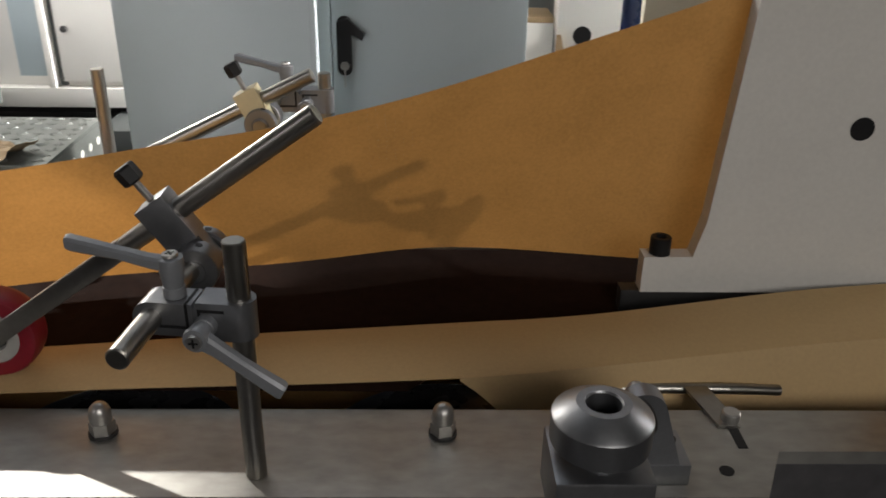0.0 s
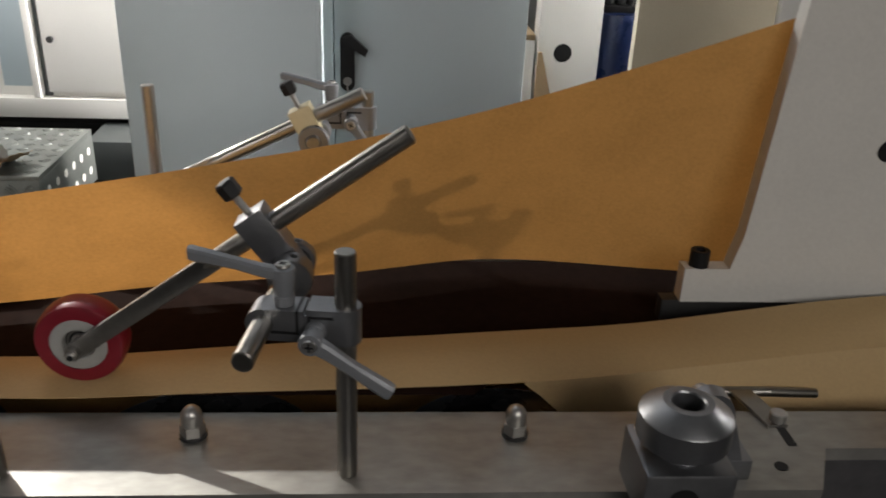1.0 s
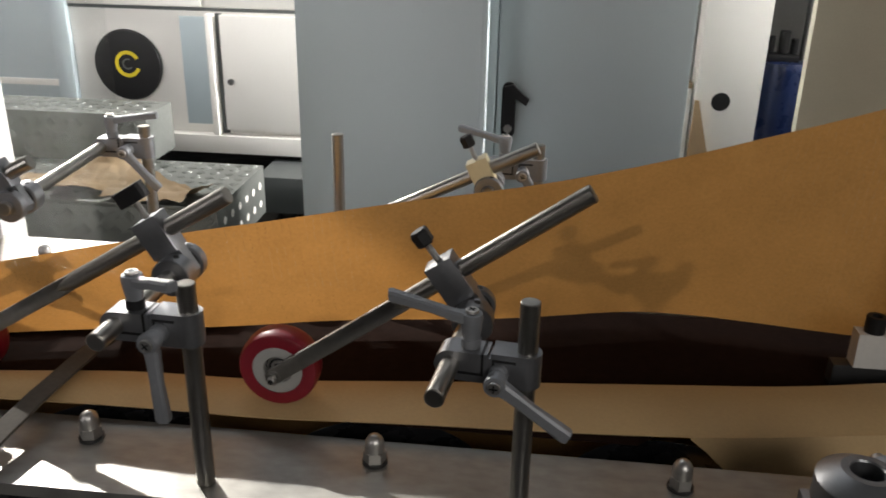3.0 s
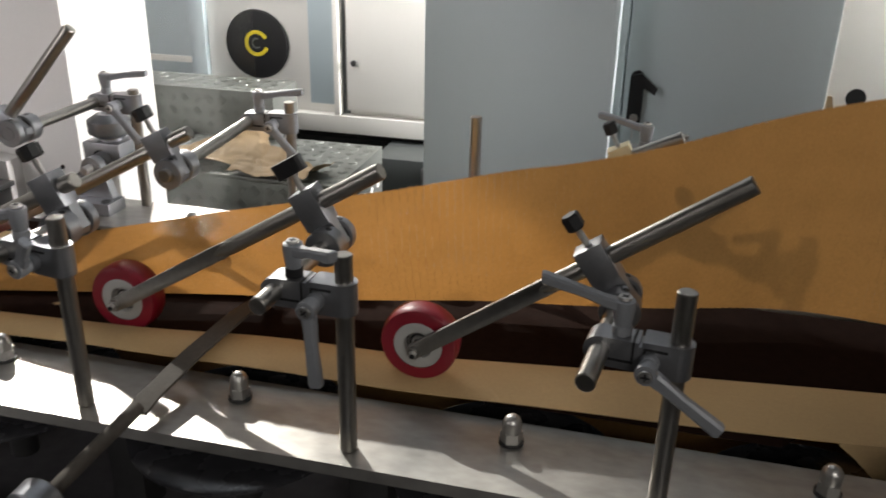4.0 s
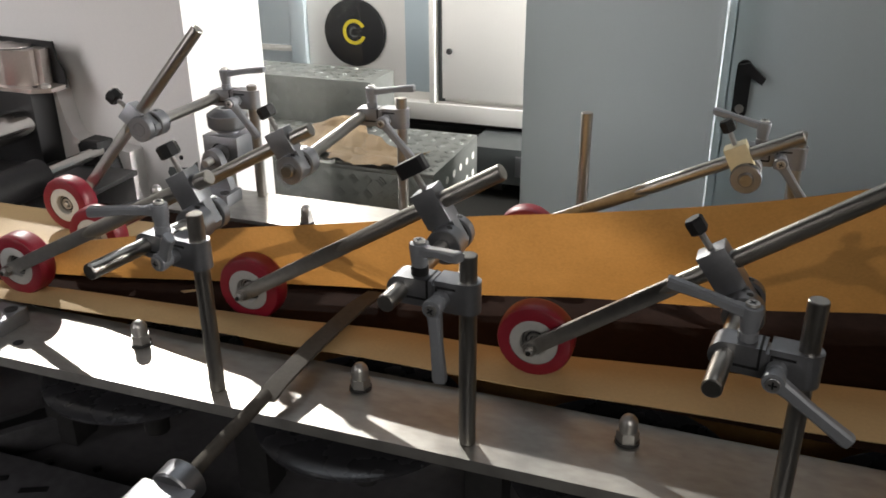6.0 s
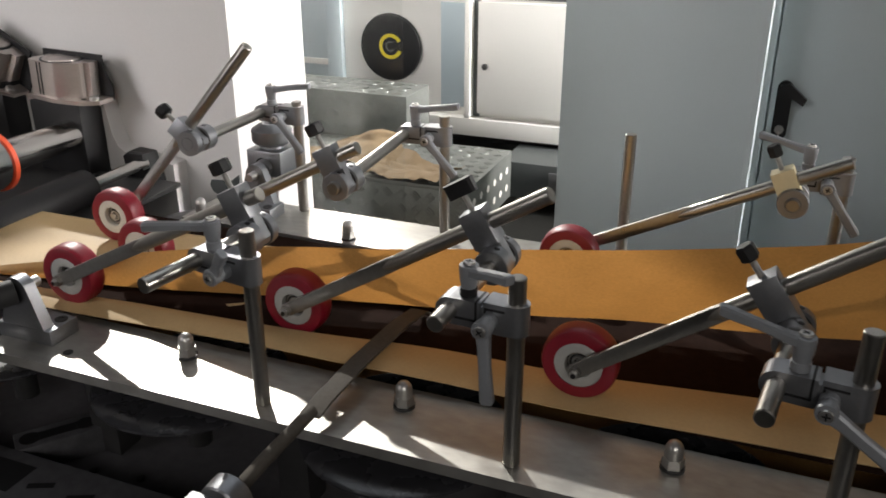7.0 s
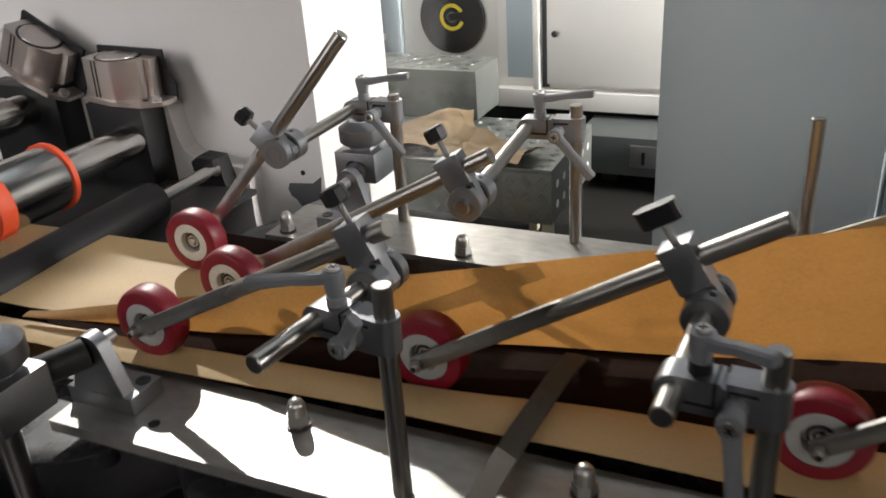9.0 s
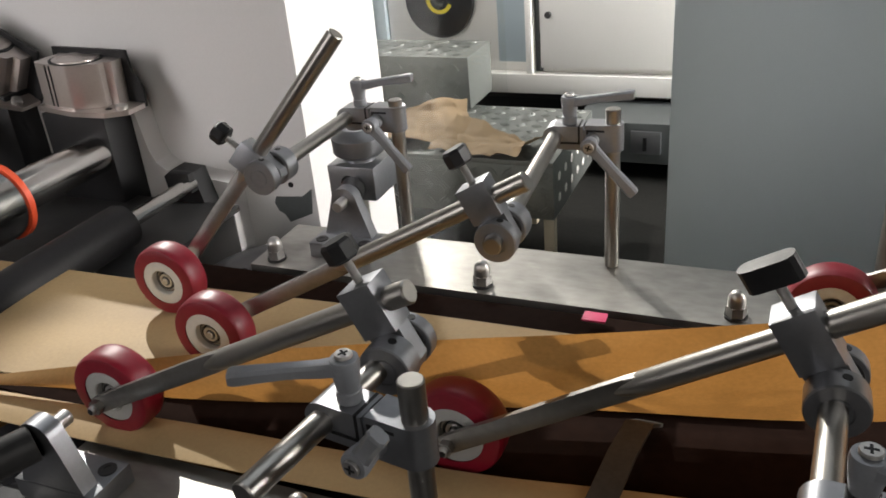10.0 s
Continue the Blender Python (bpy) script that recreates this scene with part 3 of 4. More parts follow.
    # two turned discs pinch the tongue, a dark gap between
    for sign, thick in ((-side, 0.021), (side, 0.0125)):
        f0 = hub + n * (sign * 0.0075)
        part("spacer", rod(f0, f0 + n * (sign * 0.0016), 0.0165, 0.0002, 32), M_BLACKSTEEL, block, "dark gap ring")
        f1 = hub + n * (sign * 0.0091)
        prof = [(0, 0), (0, 0.0192), (0.001, 0.0200), (thick - 0.0012, 0.0200), (thick, 0.0190), (thick, 0.0108), (thick - 0.0008, 0.0104), (thick - 0.0008, 0.0096), (thick, 0.0092), (thick, 0)]
        disc = part("clamp_disc", lathe(prof, f1, f1 + n * sign, 40), M_CAST, block, "turned aluminium clamp disc")
        bore = f1 + n * (sign * thick * 0.45) + (Vector((0, 0, 1)) + along_arm * 0.25).normalized() * 0.0193
        part("set_screw_hole", rod(bore, bore + (Vector((0, 0, 1)) + along_arm * 0.25).normalized() * 0.0011, 0.0032, 0, 16), M_BLACK, disc, "dark set screw hole")
    # thumb screw
    k0 = on_arm + up * 0.0195
    tip = k0 + up * 0.019
    thread = [(0, 0)] + [(0.0006 * i, 0.0036 if i % 2 else 0.0030) for i in range(32)] + [(0.0190, 0)]
    screw = part("thumb_screw", lathe(thread, k0, tip, 16), M_NUT, s, "steel screw with a black knob")
    if knob == "wing":
        km = frame_of(tip, tip + up) @ Matrix.Rotation(radians(85), 4, "Z")
        w = prism(arc(0.0115, 0.0, 0.0078, -90, 90, 6) + arc(-0.0115, 0.0, 0.0078, 90, 270, 6), 0.0, 0.0170, km, 0.0025)
        part("knob", w, M_BLACK, screw, "black plastic wing knob")
    else:
        r = 0.0098 if knob == "small" else 0.0125
        prof = [(0, 0), (0, r * 0.8), (0.002, r), (0.014, r * 1.02), (0.0165, r * 0.85), (0.0165, 0)]
        part("knob", lathe(prof, tip, tip + up, 6 if knob == "small" else 8), M_BLACK, screw, "black plastic knob")
    wheel(s, axle, wheel_side)
    return s


def wheel(s, axle, side):
    c0 = axle + Vector((0, side * 0.006, 0))
    c1 = c0 + Vector((0, side, 0))
    R = 0.0436
    tyre = [(0.004, 0.0275), (0.004, 0.0380), (0.0052, 0.0412), (0.0085, 0.0430), (0.013, R), (0.025, R), (0.0295, 0.0430), (0.0328, 0.0412), (0.034, 0.0380), (0.034, 0.0275)]
    w = part("wheel", lathe(tyre, c0, c1, 56), M_RED, s, "red polyurethane wheel")
    rim = [(0.012, 0.0148), (0.0056, 0.0152), (0.0046, 0.0162), (0.0046, 0.0265), (0.0052, 0.0277), (0.0328, 0.0277), (0.0334, 0.0265), (0.0334, 0.0162), (0.0324, 0.0152), (0.026, 0.0148)]
    part("rim", lathe(rim, c0, c1, 44), M_HUB if side < 0 else M_HUBGREY, w, "pale wheel rim")
    shield = [(0.0120, 0.0), (0.0120, 0.0148), (0.0260, 0.0148), (0.0260, 0.0)]
    part("bearing", lathe(shield, c0, c1, 36), M_BLACK, w, "dark ball bearing")
    for u, sgn in ((0.0119, -1), (0.0261, 1)):
        p = c0 + Vector((0, side * u, 0))
        q = p + Vector((0, side * sgn, 0))
        part("race", lathe([(0, 0.0112), (0, 0.0136), (0.0016, 0.0134), (0.0016, 0.0114), (0, 0.0112)], p, q, 36), M_ARM, w, "steel bearing race")
        part("race", lathe([(0, 0.0058), (0, 0.0088), (0.0024, 0.0086), (0.0024, 0.0060), (0, 0.0058)], p, q, 36), M_NUT, w, "steel bearing race")
    o = -side
    bolt = rod(axle + Vector((0, o * 0.014, 0)), axle + Vector((0, side * 0.0365, 0)), 0.0044, 0.0008, 20)
    ax = part("axle", bolt, M_NUT, w, "steel axle bolt")
    hexa = [(0.0074 * math.cos(radians(60 * i)), 0.0074 * math.sin(radians(60 * i))) for i in range(6)]
    part("nut", prism(hexa, 0.003, 0.0095, frame_of(axle, axle + Vector((0, o, 0))), 0.0006), M_ARM, w)
    end = axle + Vector((0, o * 0.0141, 0))
    part("socket", rod(end, end + Vector((0, o * 0.0006, 0)), 0.0030, 0, 16), M_BLACK, ax, "dark socket")


NEAR = "steel stand pressing a red wheel on paper"
stand(NEAR + ", levers swung out", -0.044, 0.66, 1.097, 1.033, -7, (-0.070, 0.100), (-0.307, 0.766, 0.940), (0.008, 0.760, 1.163), 1,
      (-1, -0.08, 0), (0.88, 0, -0.47), "small", None, (0.072, 0.074), 0.011)
stand(NEAR + ", black wing knob", -0.346, 0.66, 1.093, 1.050, -3, (-0.045, 0.128), (-0.686, 0.790, 0.9305), (-0.349, 0.784, 1.133), 1,
      (0.86, -0.50, 0), (0.14, 0, -1), "wing", None, (0.058, 0.074))
stand(NEAR + ", long lever turned sideways", -0.645, 0.66, 1.095, 1.050, -9, (-0.088, 0.088), (-1.022, 0.750, 0.9305), (-0.684, 0.748, 1.101), 1,
      (-0.90, -0.43, 0), (0.6, 0, 0.8), "medium", None, (0.074, 0.046), -0.010)
FAR = "steel stand with red wheel on pale paper"
stand(FAR + ", lever turned level", -0.640, 1.217, 1.083, 1.050, 4, (-0.295, 0.03), (-0.992, 0.915, 0.930), (-0.660, 0.950, 1.103), -1,
      (1, 0.02, 0), (0.72, 0, -0.72), "medium")
stand(FAR + ", steeply raised arm", -0.917, 1.219, 1.082, 1.058, 0, (-0.205, 0.03), (-1.109, 0.991, 0.937), (-0.888, 1.046, 1.207), -1,
      (1, 0.1, 0), (0.72, 0, -0.72), "medium")
stand("steel wheel stand behind the flap, clamp block coloured as warmly lit", -0.040, 1.219, 1.082, 1.045, 0, (-0.125, 0.03), (-0.395, 1.12, 0.930), (-0.042, 1.12, 1.104), -1,
      (-1, 0.35, 0), (0.6, 0, -0.8), "small", M_WARMLIT)
bare = thing("bare_post", (-0.340, 1.219, PZ), "plain round steel post without a clamp", "post")
stand_post(bare, -0.340, 1.219, 1.084)


# ---- adjusting knobs on lugs ----
def adjuster(lug, knob, out, label):
    """A lug on the plate, a black shaft towards the knob's block, a fluted knob on top and a post down. out: -1 or +1 along y."""
    a = thing("adjuster", (lug[0], lug[1], PZ), label, "adjuster", "adjusters on the plates")
    lx, ly = lug
    part("foot", box((lx - 0.045, ly - 0.024, PZ), (lx + 0.045, ly + 0.024, PZ + 0.021), 0.0015), M_CAST, a)
    profile = [(-0.036, 0.018), (0.036, 0.018)] + arc(0, 0.072, 0.0185, 14, 166, 12)
    part("lug", prism(profile, -0.0085, 0.0085, Matrix.Translation((lx, ly + out * 0.0145, PZ)) @ XZ, 0.0015), M_CAST, a, "rounded upright lug")
    for sx in (-0.032, 0.032):
        sy = ly - out * 0.010
        part("screw", lathe([(0, 0), (0, 0.0085), (0.0012, 0.0085), (0.0012, 0.0045), (0.0003, 0.0045), (0.0003, 0)], (lx + sx, sy, PZ + 0.021), (lx + sx, sy, 2), 20), M_BLACKSTEEL, a)
    kx, ky, top = knob
    z = PZ + 0.072
    part("pin", rod((lx, ly - out * 0.014, z), (lx, ly + out * 0.016, z), 0.0075), M_NUT, a)
    part("shaft", rod((lx, ly + out * 0.0235, z), (kx, ky + out * -0.03, z - 0.005), 0.0165), M_BLACKSTEEL, a, "black shaft")
    block = part("block", box((kx - 0.036, ky - 0.034, top - 0.095), (kx + 0.036, ky + 0.034, top - 0.046), 0.003), M_CAST, a)
    part("bore", lathe([(0, 0), (0, 0.012), (0.0008, 0.012), (0.0008, 0)], (kx - 0.004, ky - 0.034, top - 0.071), (kx - 0.004, ky - 1, top - 0.071), 24), M_BLACK, block, "dark bore")
    prof = [(0, 0), (0, 0.022), (0.006, 0.022), (0.0065, 0.029), (0.012, 0.0362), (0.014, 0.037), (0.034, 0.037), (0.0355, 0.036), (0.0445, 0.0215), (0.0455, 0.0200), (0.0455, 0.0140), (0.044, 0.0130), (0.028, 0.0128), (0.028, 0)]
    wheel_knob = lathe(prof, (kx, ky, top - 0.046), (kx, ky, 3), 60)
    part("knurled_knob", wheel_knob, M_CAST, a, "turned aluminium knob with a bored top")
    part("bore", lathe([(0, 0), (0, 0.0125), (0.0005, 0.0125), (0.0005, 0)], (kx, ky, top - 0.0176), (kx, ky, 3), 24), M_BLACK, a, "dark bore")
    foot_z = LEDGE_Z if out < 0 else 0.70
    part("post", rod((kx - 0.01, ky, foot_z), (kx - 0.01, ky, top - 0.095), 0.0125), M_ROD, a)
    part("collar", rod((kx - 0.01, ky, foot_z + 0.0002), (kx - 0.01, ky, foot_z + 0.008), 0.019), M_CAST, a)


adjuster((-1.013, 0.692), (-1.046, 0.585, 1.018), -1, "aluminium adjusting knob on a post beside the near plate")
adjuster((0.272, 0.670), (0.224, 0.592, 1.004), -1, "aluminium adjusting knob over the near plate")
adjuster((-0.988, 1.172), (-1.005, 1.268, 1.024), 1, "aluminium adjusting knob behind the far plate")


def guide_bar():
    g = thing("gusset_bar", (-0.565, 0.70, PZ), "bent flat steel guide bar reaching under the paper flap", "guide bar")
    flat = bmesh.new()
    rows = []
    for x, y, z in ((-0.541, 0.915, 0.890), (-0.546, 0.888, 0.909), (-0.551, 0.84, 0.914), (-0.560, 0.74, 0.9115), (-0.566, 0.66, 0.905), (-0.568, 0.635, 0.899)):
        rows.append([Vector((x - 0.012, y, z)), Vector((x, y, z + 0.0006)), Vector((x + 0.012, y, z))])
    part("flat_bar", sheet(rows, 0.0035), M_GUIDE, g, "bent flat bar")
    part("rod", join(rod((-0.568, 0.642, 0.901), (-0.575, 0.560, 0.893), 0.0075), rod((-0.575, 0.565, 0.8935), (-0.580, 0.47, 0.885), 0.0075)), M_GUIDE, g)
    part("collar", lathe([(0, 0), (0, 0.0215), (0.002, 0.0235), (0.022, 0.0235), (0.024, 0.0215), (0.024, 0.0)], (-0.5805, 0.510, 0.888), (-0.583, 0.47, 0.884), 36), M_CAST, g)
    part("clamp", box((-0.612, 0.40, 0.855), (-0.552, 0.487, 0.898), 0.003), M_CAST, g)
    part("support", box((-0.60, 0.41, LEDGE_Z), (-0.565, 0.47, 0.856), 0.002), M_BLACKSTEEL, g)
    t = thing("hold_down", (0.38, 0.73, PZ), "small T-shaped steel hold-down bolted through a slot", "hold-down")
    part("round_bar", join(rod((0.250, 0.792, 0.876), (0.40, 0.794, 0.874), 0.0055), rod((0.398, 0.794, 0.874), (0.455, 0.800, 0.868), 0.0055)), M_ROD, t)
    strap = sheet([[Vector((0.352, 0.792, 0.879)), Vector((0.376, 0.792, 0.879))], [Vector((0.358, 0.752, 0.8845)), Vector((0.380, 0.752, 0.8845))], [Vector((0.366, 0.722, 0.8835)), Vector((0.386, 0.722, 0.8835))]], 0.003)
    part("strap", strap, M_ARM, t)
    part("bolt", rod((0.379, 0.731, PZ + 0.002), (0.379, 0.731, PZ + 0.013), 0.0085), M_NUT, t)


guide_bar()


def former_bracket():
    f = thing("former_bracket", (0.47, 0.93, 0.912), "off-white upright former plate on a two-eared foot", "bracket")
    outline = [(0.335, 0.914), (0.640, 0.914), (0.640, 0.957), (0.604, 0.957), (0.598, 1.13), (0.585, 1.62), (0.452, 1.62), (0.416, 1.25), (0.398, 1.00), (0.388, 0.957), (0.335, 0.957)]
    part("plate", prism(outline, -0.9435, -0.9215, XZ, 0.003), M_BRACKET, f)
    part("hole", lathe([(0, 0), (0, 0.0115), (0.0008, 0.0125), (0.0008, 0)], (0.541, 0.9216, 1.104), (0.541, -1, 1.104), 28), M_BLACK, f, "round dark hole")
    for x in (0.354, 0.617):
        part("cap_screw", lathe([(0, 0), (0, 0.0115), (0.019, 0.0115), (0.020, 0.0105), (0.020, 0.006), (0.012, 0.0055), (0.012, 0)], (x, 0.9325, 0.957), (x, 0.9325, 2), 24), M_BLACK, f, "black socket cap screw")
    part("rail", box((0.315, 0.925, 0.886), (0.80, 0.945, 0.914), 0.001), M_BLACKSTEEL, f, "black rail under the foot")


former_bracket()


# ---- side frame of the press with its rollers ----
def side_frame():
    s = thing("side_frame", (-1.9, 1.55, 0), "tall white painted side frame of the press", "machine frame")
    # the stepped top is unseen; its heights are set to shape the sunlight
    outline = [(-3.4, 0.0), (-1.178, 0.0), (-1.178, 1.42), (-1.40, 1.42), (-1.40, 1.275), (-3.4, 1.275)]
    part("frame_plate", prism(outline, -1.69, -1.405, XZ, 0.003), M_WHITE, s, "white frame cheek")
    low = [(-3.3, 0.30), (-1.32, 0.30), (-1.32, 0.876), (-1.40, 0.884), (-1.445, 0.890), (-1.463, 0.903), (-1.473, 0.925), (-1.487, 1.008), (-1.62, 1.010), (-1.66, 1.05), (-1.85, 1.12), (-3.3, 1.12)]
    part("bearing_cheek", prism(low, -1.4045, -1.362, XZ, 0.004), M_WHITE, s, "stepped white bearing cheek")
    part("hole", lathe([(0, 0), (0, 0.005), (0.001, 0.005), (0.001, 0)], (-1.224, 1.4048, 0.862), (-1.224, 0, 0.862), 16), M_BLACK, s, "small dark hole")
    part("cut_out", prism([(-1.257, 0.838), (-1.262, 0.826), (-1.256, 0.812), (-1.245, 0.806), (-1.236, 0.792), (-1.19, 0.812), (-1.184, 0.858), (-1.205, 0.842)], -1.4048, -1.4030, XZ, 0), M_GREYBOX, s, "grey shaped recess")


def bearing(x, z, turn):
    b = thing("bearing_unit", (x, 1.33, z), "anodised bearing housing on a black mounting plate", "bearing housing", "bearing housings")
    m = Matrix.Translation((x, 1.33, z)) @ Matrix.Rotation(radians(turn), 4, "Y") @ Matrix.Diagonal((0.92, 0.97, 0.92, 1))
    plate = [(-0.088, -0.045), (-0.088, 0.052), (0.080, 0.056), (0.086, 0.018), (0.104, -0.010), (0.104, -0.045)]
    part("back_plate", prism(plate, -0.0300, -0.0240, m @ XZ, 0.0015), M_BLACK, b, "black back plate")
    body = [(-0.070, 0.0235), (-0.070, -0.034), (-0.064, -0.040), (0.004, -0.046), (0.012, -0.044), (0.052, -0.022), (0.056, -0.016), (0.056, -0.004), (0.070, -0.001), (0.070, 0.0235)]
    part("housing", prism(body, -0.0355, 0.042, m, 0.003), M_SERVO, b)
    part("seal", lathe([(0, 0), (0, 0.043), (0.0012, 0.043), (0.0012, 0)], m @ Vector((-0.008, -0.001, 0.042)), m @ Vector((-0.008, -0.001, 0.2)), 48), M_BLACK, b, "black seal ring")
    part("round_cover", lathe([(0, 0), (0, 0.038), (0.0015, 0.0375), (0.0020, 0.030), (0.0008, 0.028), (0.0008, 0)], m @ Vector((-0.008, -0.001, 0.0432)), m @ Vector((-0.008, -0.001, 0.2)), 48), M_SERVO, b)
    part("flange", prism([(-0.072, 0.0215), (-0.074, -0.046), (0.010, -0.056), (0.075, -0.046), (0.106, -0.020), (0.106, 0.0215)], -0.045, -0.036, m, 0.002), M_SERVO, b)
    part("screw", lathe([(0, 0), (0, 0.010), (0.006, 0.010), (0.008, 0.007), (0.008, 0)], m @ Vector((0.088, -0.016, -0.036)), m @ Vector((0.088, -0.016, 1)), 20), M_NUT, b)
    part("screw_hole", lathe([(0, 0), (0, 0.0055), (0.0006, 0.0055), (0.0006, 0)], m @ Vector((0.066, -0.024, -0.036)), m @ Vector((0.066, -0.024, 1)), 16), M_BLACK, b, "dark screw hole")
    for gx in (-0.040, -0.030):
        gy = -0.0421 - (gx + 0.064) * 0.088 + 0.0016
        part("groove", box((gx, gy - 0.0012, -0.034), (gx + 0.0022, gy + 0.002, 0.040), 0, m), M_BLACK, b, "dark groove")


def roller(name, label, x, z, r, y0, y1, mat, shaft_r):
    o = thing(name, (x, y1, z), label, "roller", "press rollers")
    part("shaft", rod((x, 0.30, z), (x, 1.325, z), shaft_r, 0.001, 40), M_CHROME, o)
    part("roll", rod((x, y0, z), (x, y1, z), r, 0.003, 56), mat, o)
    return o


side_frame()
bearing(-1.540, 1.052, 3)
bearing(-1.745, 1.085, 30)


def rollers():
    block = thing("bearing_block", (-1.545, 1.34, 0.92), "black square bearing block on the white cheek", "bearing block", "bearing blocks")
    part("block", box((-1.625, 1.298, 0.835), (-1.49, 1.3615, 1.005), 0.004), M_BLACK, block)
    block = thing("bearing_block", (-1.80, 1.34, 0.95), "black square bearing block on the white cheek", "bearing block", "bearing blocks")
    part("block", box((-1.90, 1.298, 0.85), (-1.70, 1.3615, 1.03), 0.004), M_BLACK, block)
    a = roller("chrome_roller", "chromed roller with orange-red end rings", -1.525, 0.938, 0.050, 0.45, 1.09, M_CHROME, 0.032)
    for y, w in ((1.10, 0.005), (0.960, 0.015)):
        part("ring", lathe([(-w, 0.03), (-w, 0.060), (w, 0.060), (w, 0.03), (-w, 0.03)], (-1.525, y, 0.938), (-1.525, 3, 0.938), 56), M_ORANGE, a, "orange-red ring")
    part("sleeve", rod((-1.525, 0.976, 0.938), (-1.525, 1.094, 0.938), 0.056, 0.002, 56), M_CHROME, a)
    roller("chrome_roller", "long plain chromed press roller", -1.78, 0.985, 0.036, 0.45, 1.25, M_CHROME, 0.032)
    roller("rubber_roller", "black rubber covered nip roller", -1.362, 0.888, 0.034, 0.35, 1.16, M_RUBBER, 0.012)
    e = thing("roller_bracket", (-1.37, 1.34, 0.86), "black shaft bracket on the white cheek", "shaft bracket")
    part("plate", prism([(-1.405, 0.800), (-1.352, 0.806), (-1.340, 0.830), (-1.358, 0.905), (-1.400, 0.908), (-1.418, 0.895)], -1.3615, -1.325, XZ, 0.003), M_BLACK, e)
    part("clamp", box((-1.395, 1.308, 0.876), (-1.352, 1.3245, 0.910), 0.002), M_BLACK, e)
    part("bolt", rod((-1.372, 1.315, 0.835), (-1.372, 1.3255, 0.835), 0.007), M_BLACKSTEEL, e)
    under = thing("under_guard", (-1.6, 1.0, 0.78), "dark sloping guard below the rollers", "guard")
    part("guard", box((-2.5, 0.45, 0.842), (-1.28, 1.33, 0.852), 0.001), M_BLACKSTEEL, under)
    part("support", box((-2.0, 0.8, 0.7002), (-1.9, 0.9, 0.842), 0.001), M_DARKBED, under)


rollers()


# ---- cabinets and the rest of the hall ----
def control_cabinet():
    c = thing("control_cabinet", (-0.19, 2.7, 0), "blue-grey steel control cabinet with one door ajar", "cabinet")
    body = join(box((-0.742, 2.455, 0.0), (-0.715, 3.0, 2.1), 0.001), box((0.345, 2.455, 0), (0.372, 3.0, 2.1), 0.001), box((-0.714, 2.96, 0), (0.344, 3.0, 2.1), 0.001),
                box((-0.714, 2.455, 2.06), (0.344, 2.959, 2.1), 0.001), box((-0.714, 2.455, 0), (0.344, 2.959, 0.06), 0.001), box((-0.20, 2.455, 0.061), (-0.165, 2.48, 2.059), 0.001))
    part("body", body, M_DOOR, c)
    hinge = Matrix.Translation((-0.745, 2.43, 0)) @ Matrix.Rotation(radians(-14), 4, "Z")
    door = part("door", box((0, 0, 0.05), (0.576, 0.022, 2.08), 0.004, hinge), M_DOOR, c, "blue-grey door standing ajar")
    part("edge_strip", box((0.562, -0.004, 0.052), (0.5775, -0.0001, 2.078), 0.001, hinge), M_DOOR, door)
    right = part("door", box((-0.160, 2.43, 0.05), (0.372, 2.452, 2.08), 0.004), M_DOOR, c, "closed blue-grey door")
    hx = -0.125
    plate = prism(arc(hx, 0.917, 0.020, 0, 180, 10) + arc(hx, 0.797, 0.020, 180, 360, 10), -2.43, -2.415, XZ, 0.003)
    h = part("handle", plate, M_BLACK, right, "black swing handle")
    part("lever", prism([(hx - 0.014, 0.927), (hx + 0.012, 0.934), (hx + 0.058, 0.894), (hx + 0.050, 0.876), (hx + 0.012, 0.899), (hx - 0.012, 0.897)], -2.4149, -2.395, XZ, 0.003), M_BLACK, h)
    part("lock", lathe([(0, 0), (0, 0.012), (0.003, 0.012), (0.003, 0)], (hx, 2.415, 0.804), (hx, 0, 0.804), 20), M_NUT, h, "bright lock barrel")
    part("key", box((hx - 0.002, 2.405, 0.747), (hx + 0.002, 2.4115, 0.797), 0.0005), M_NUT, h)


control_cabinet()


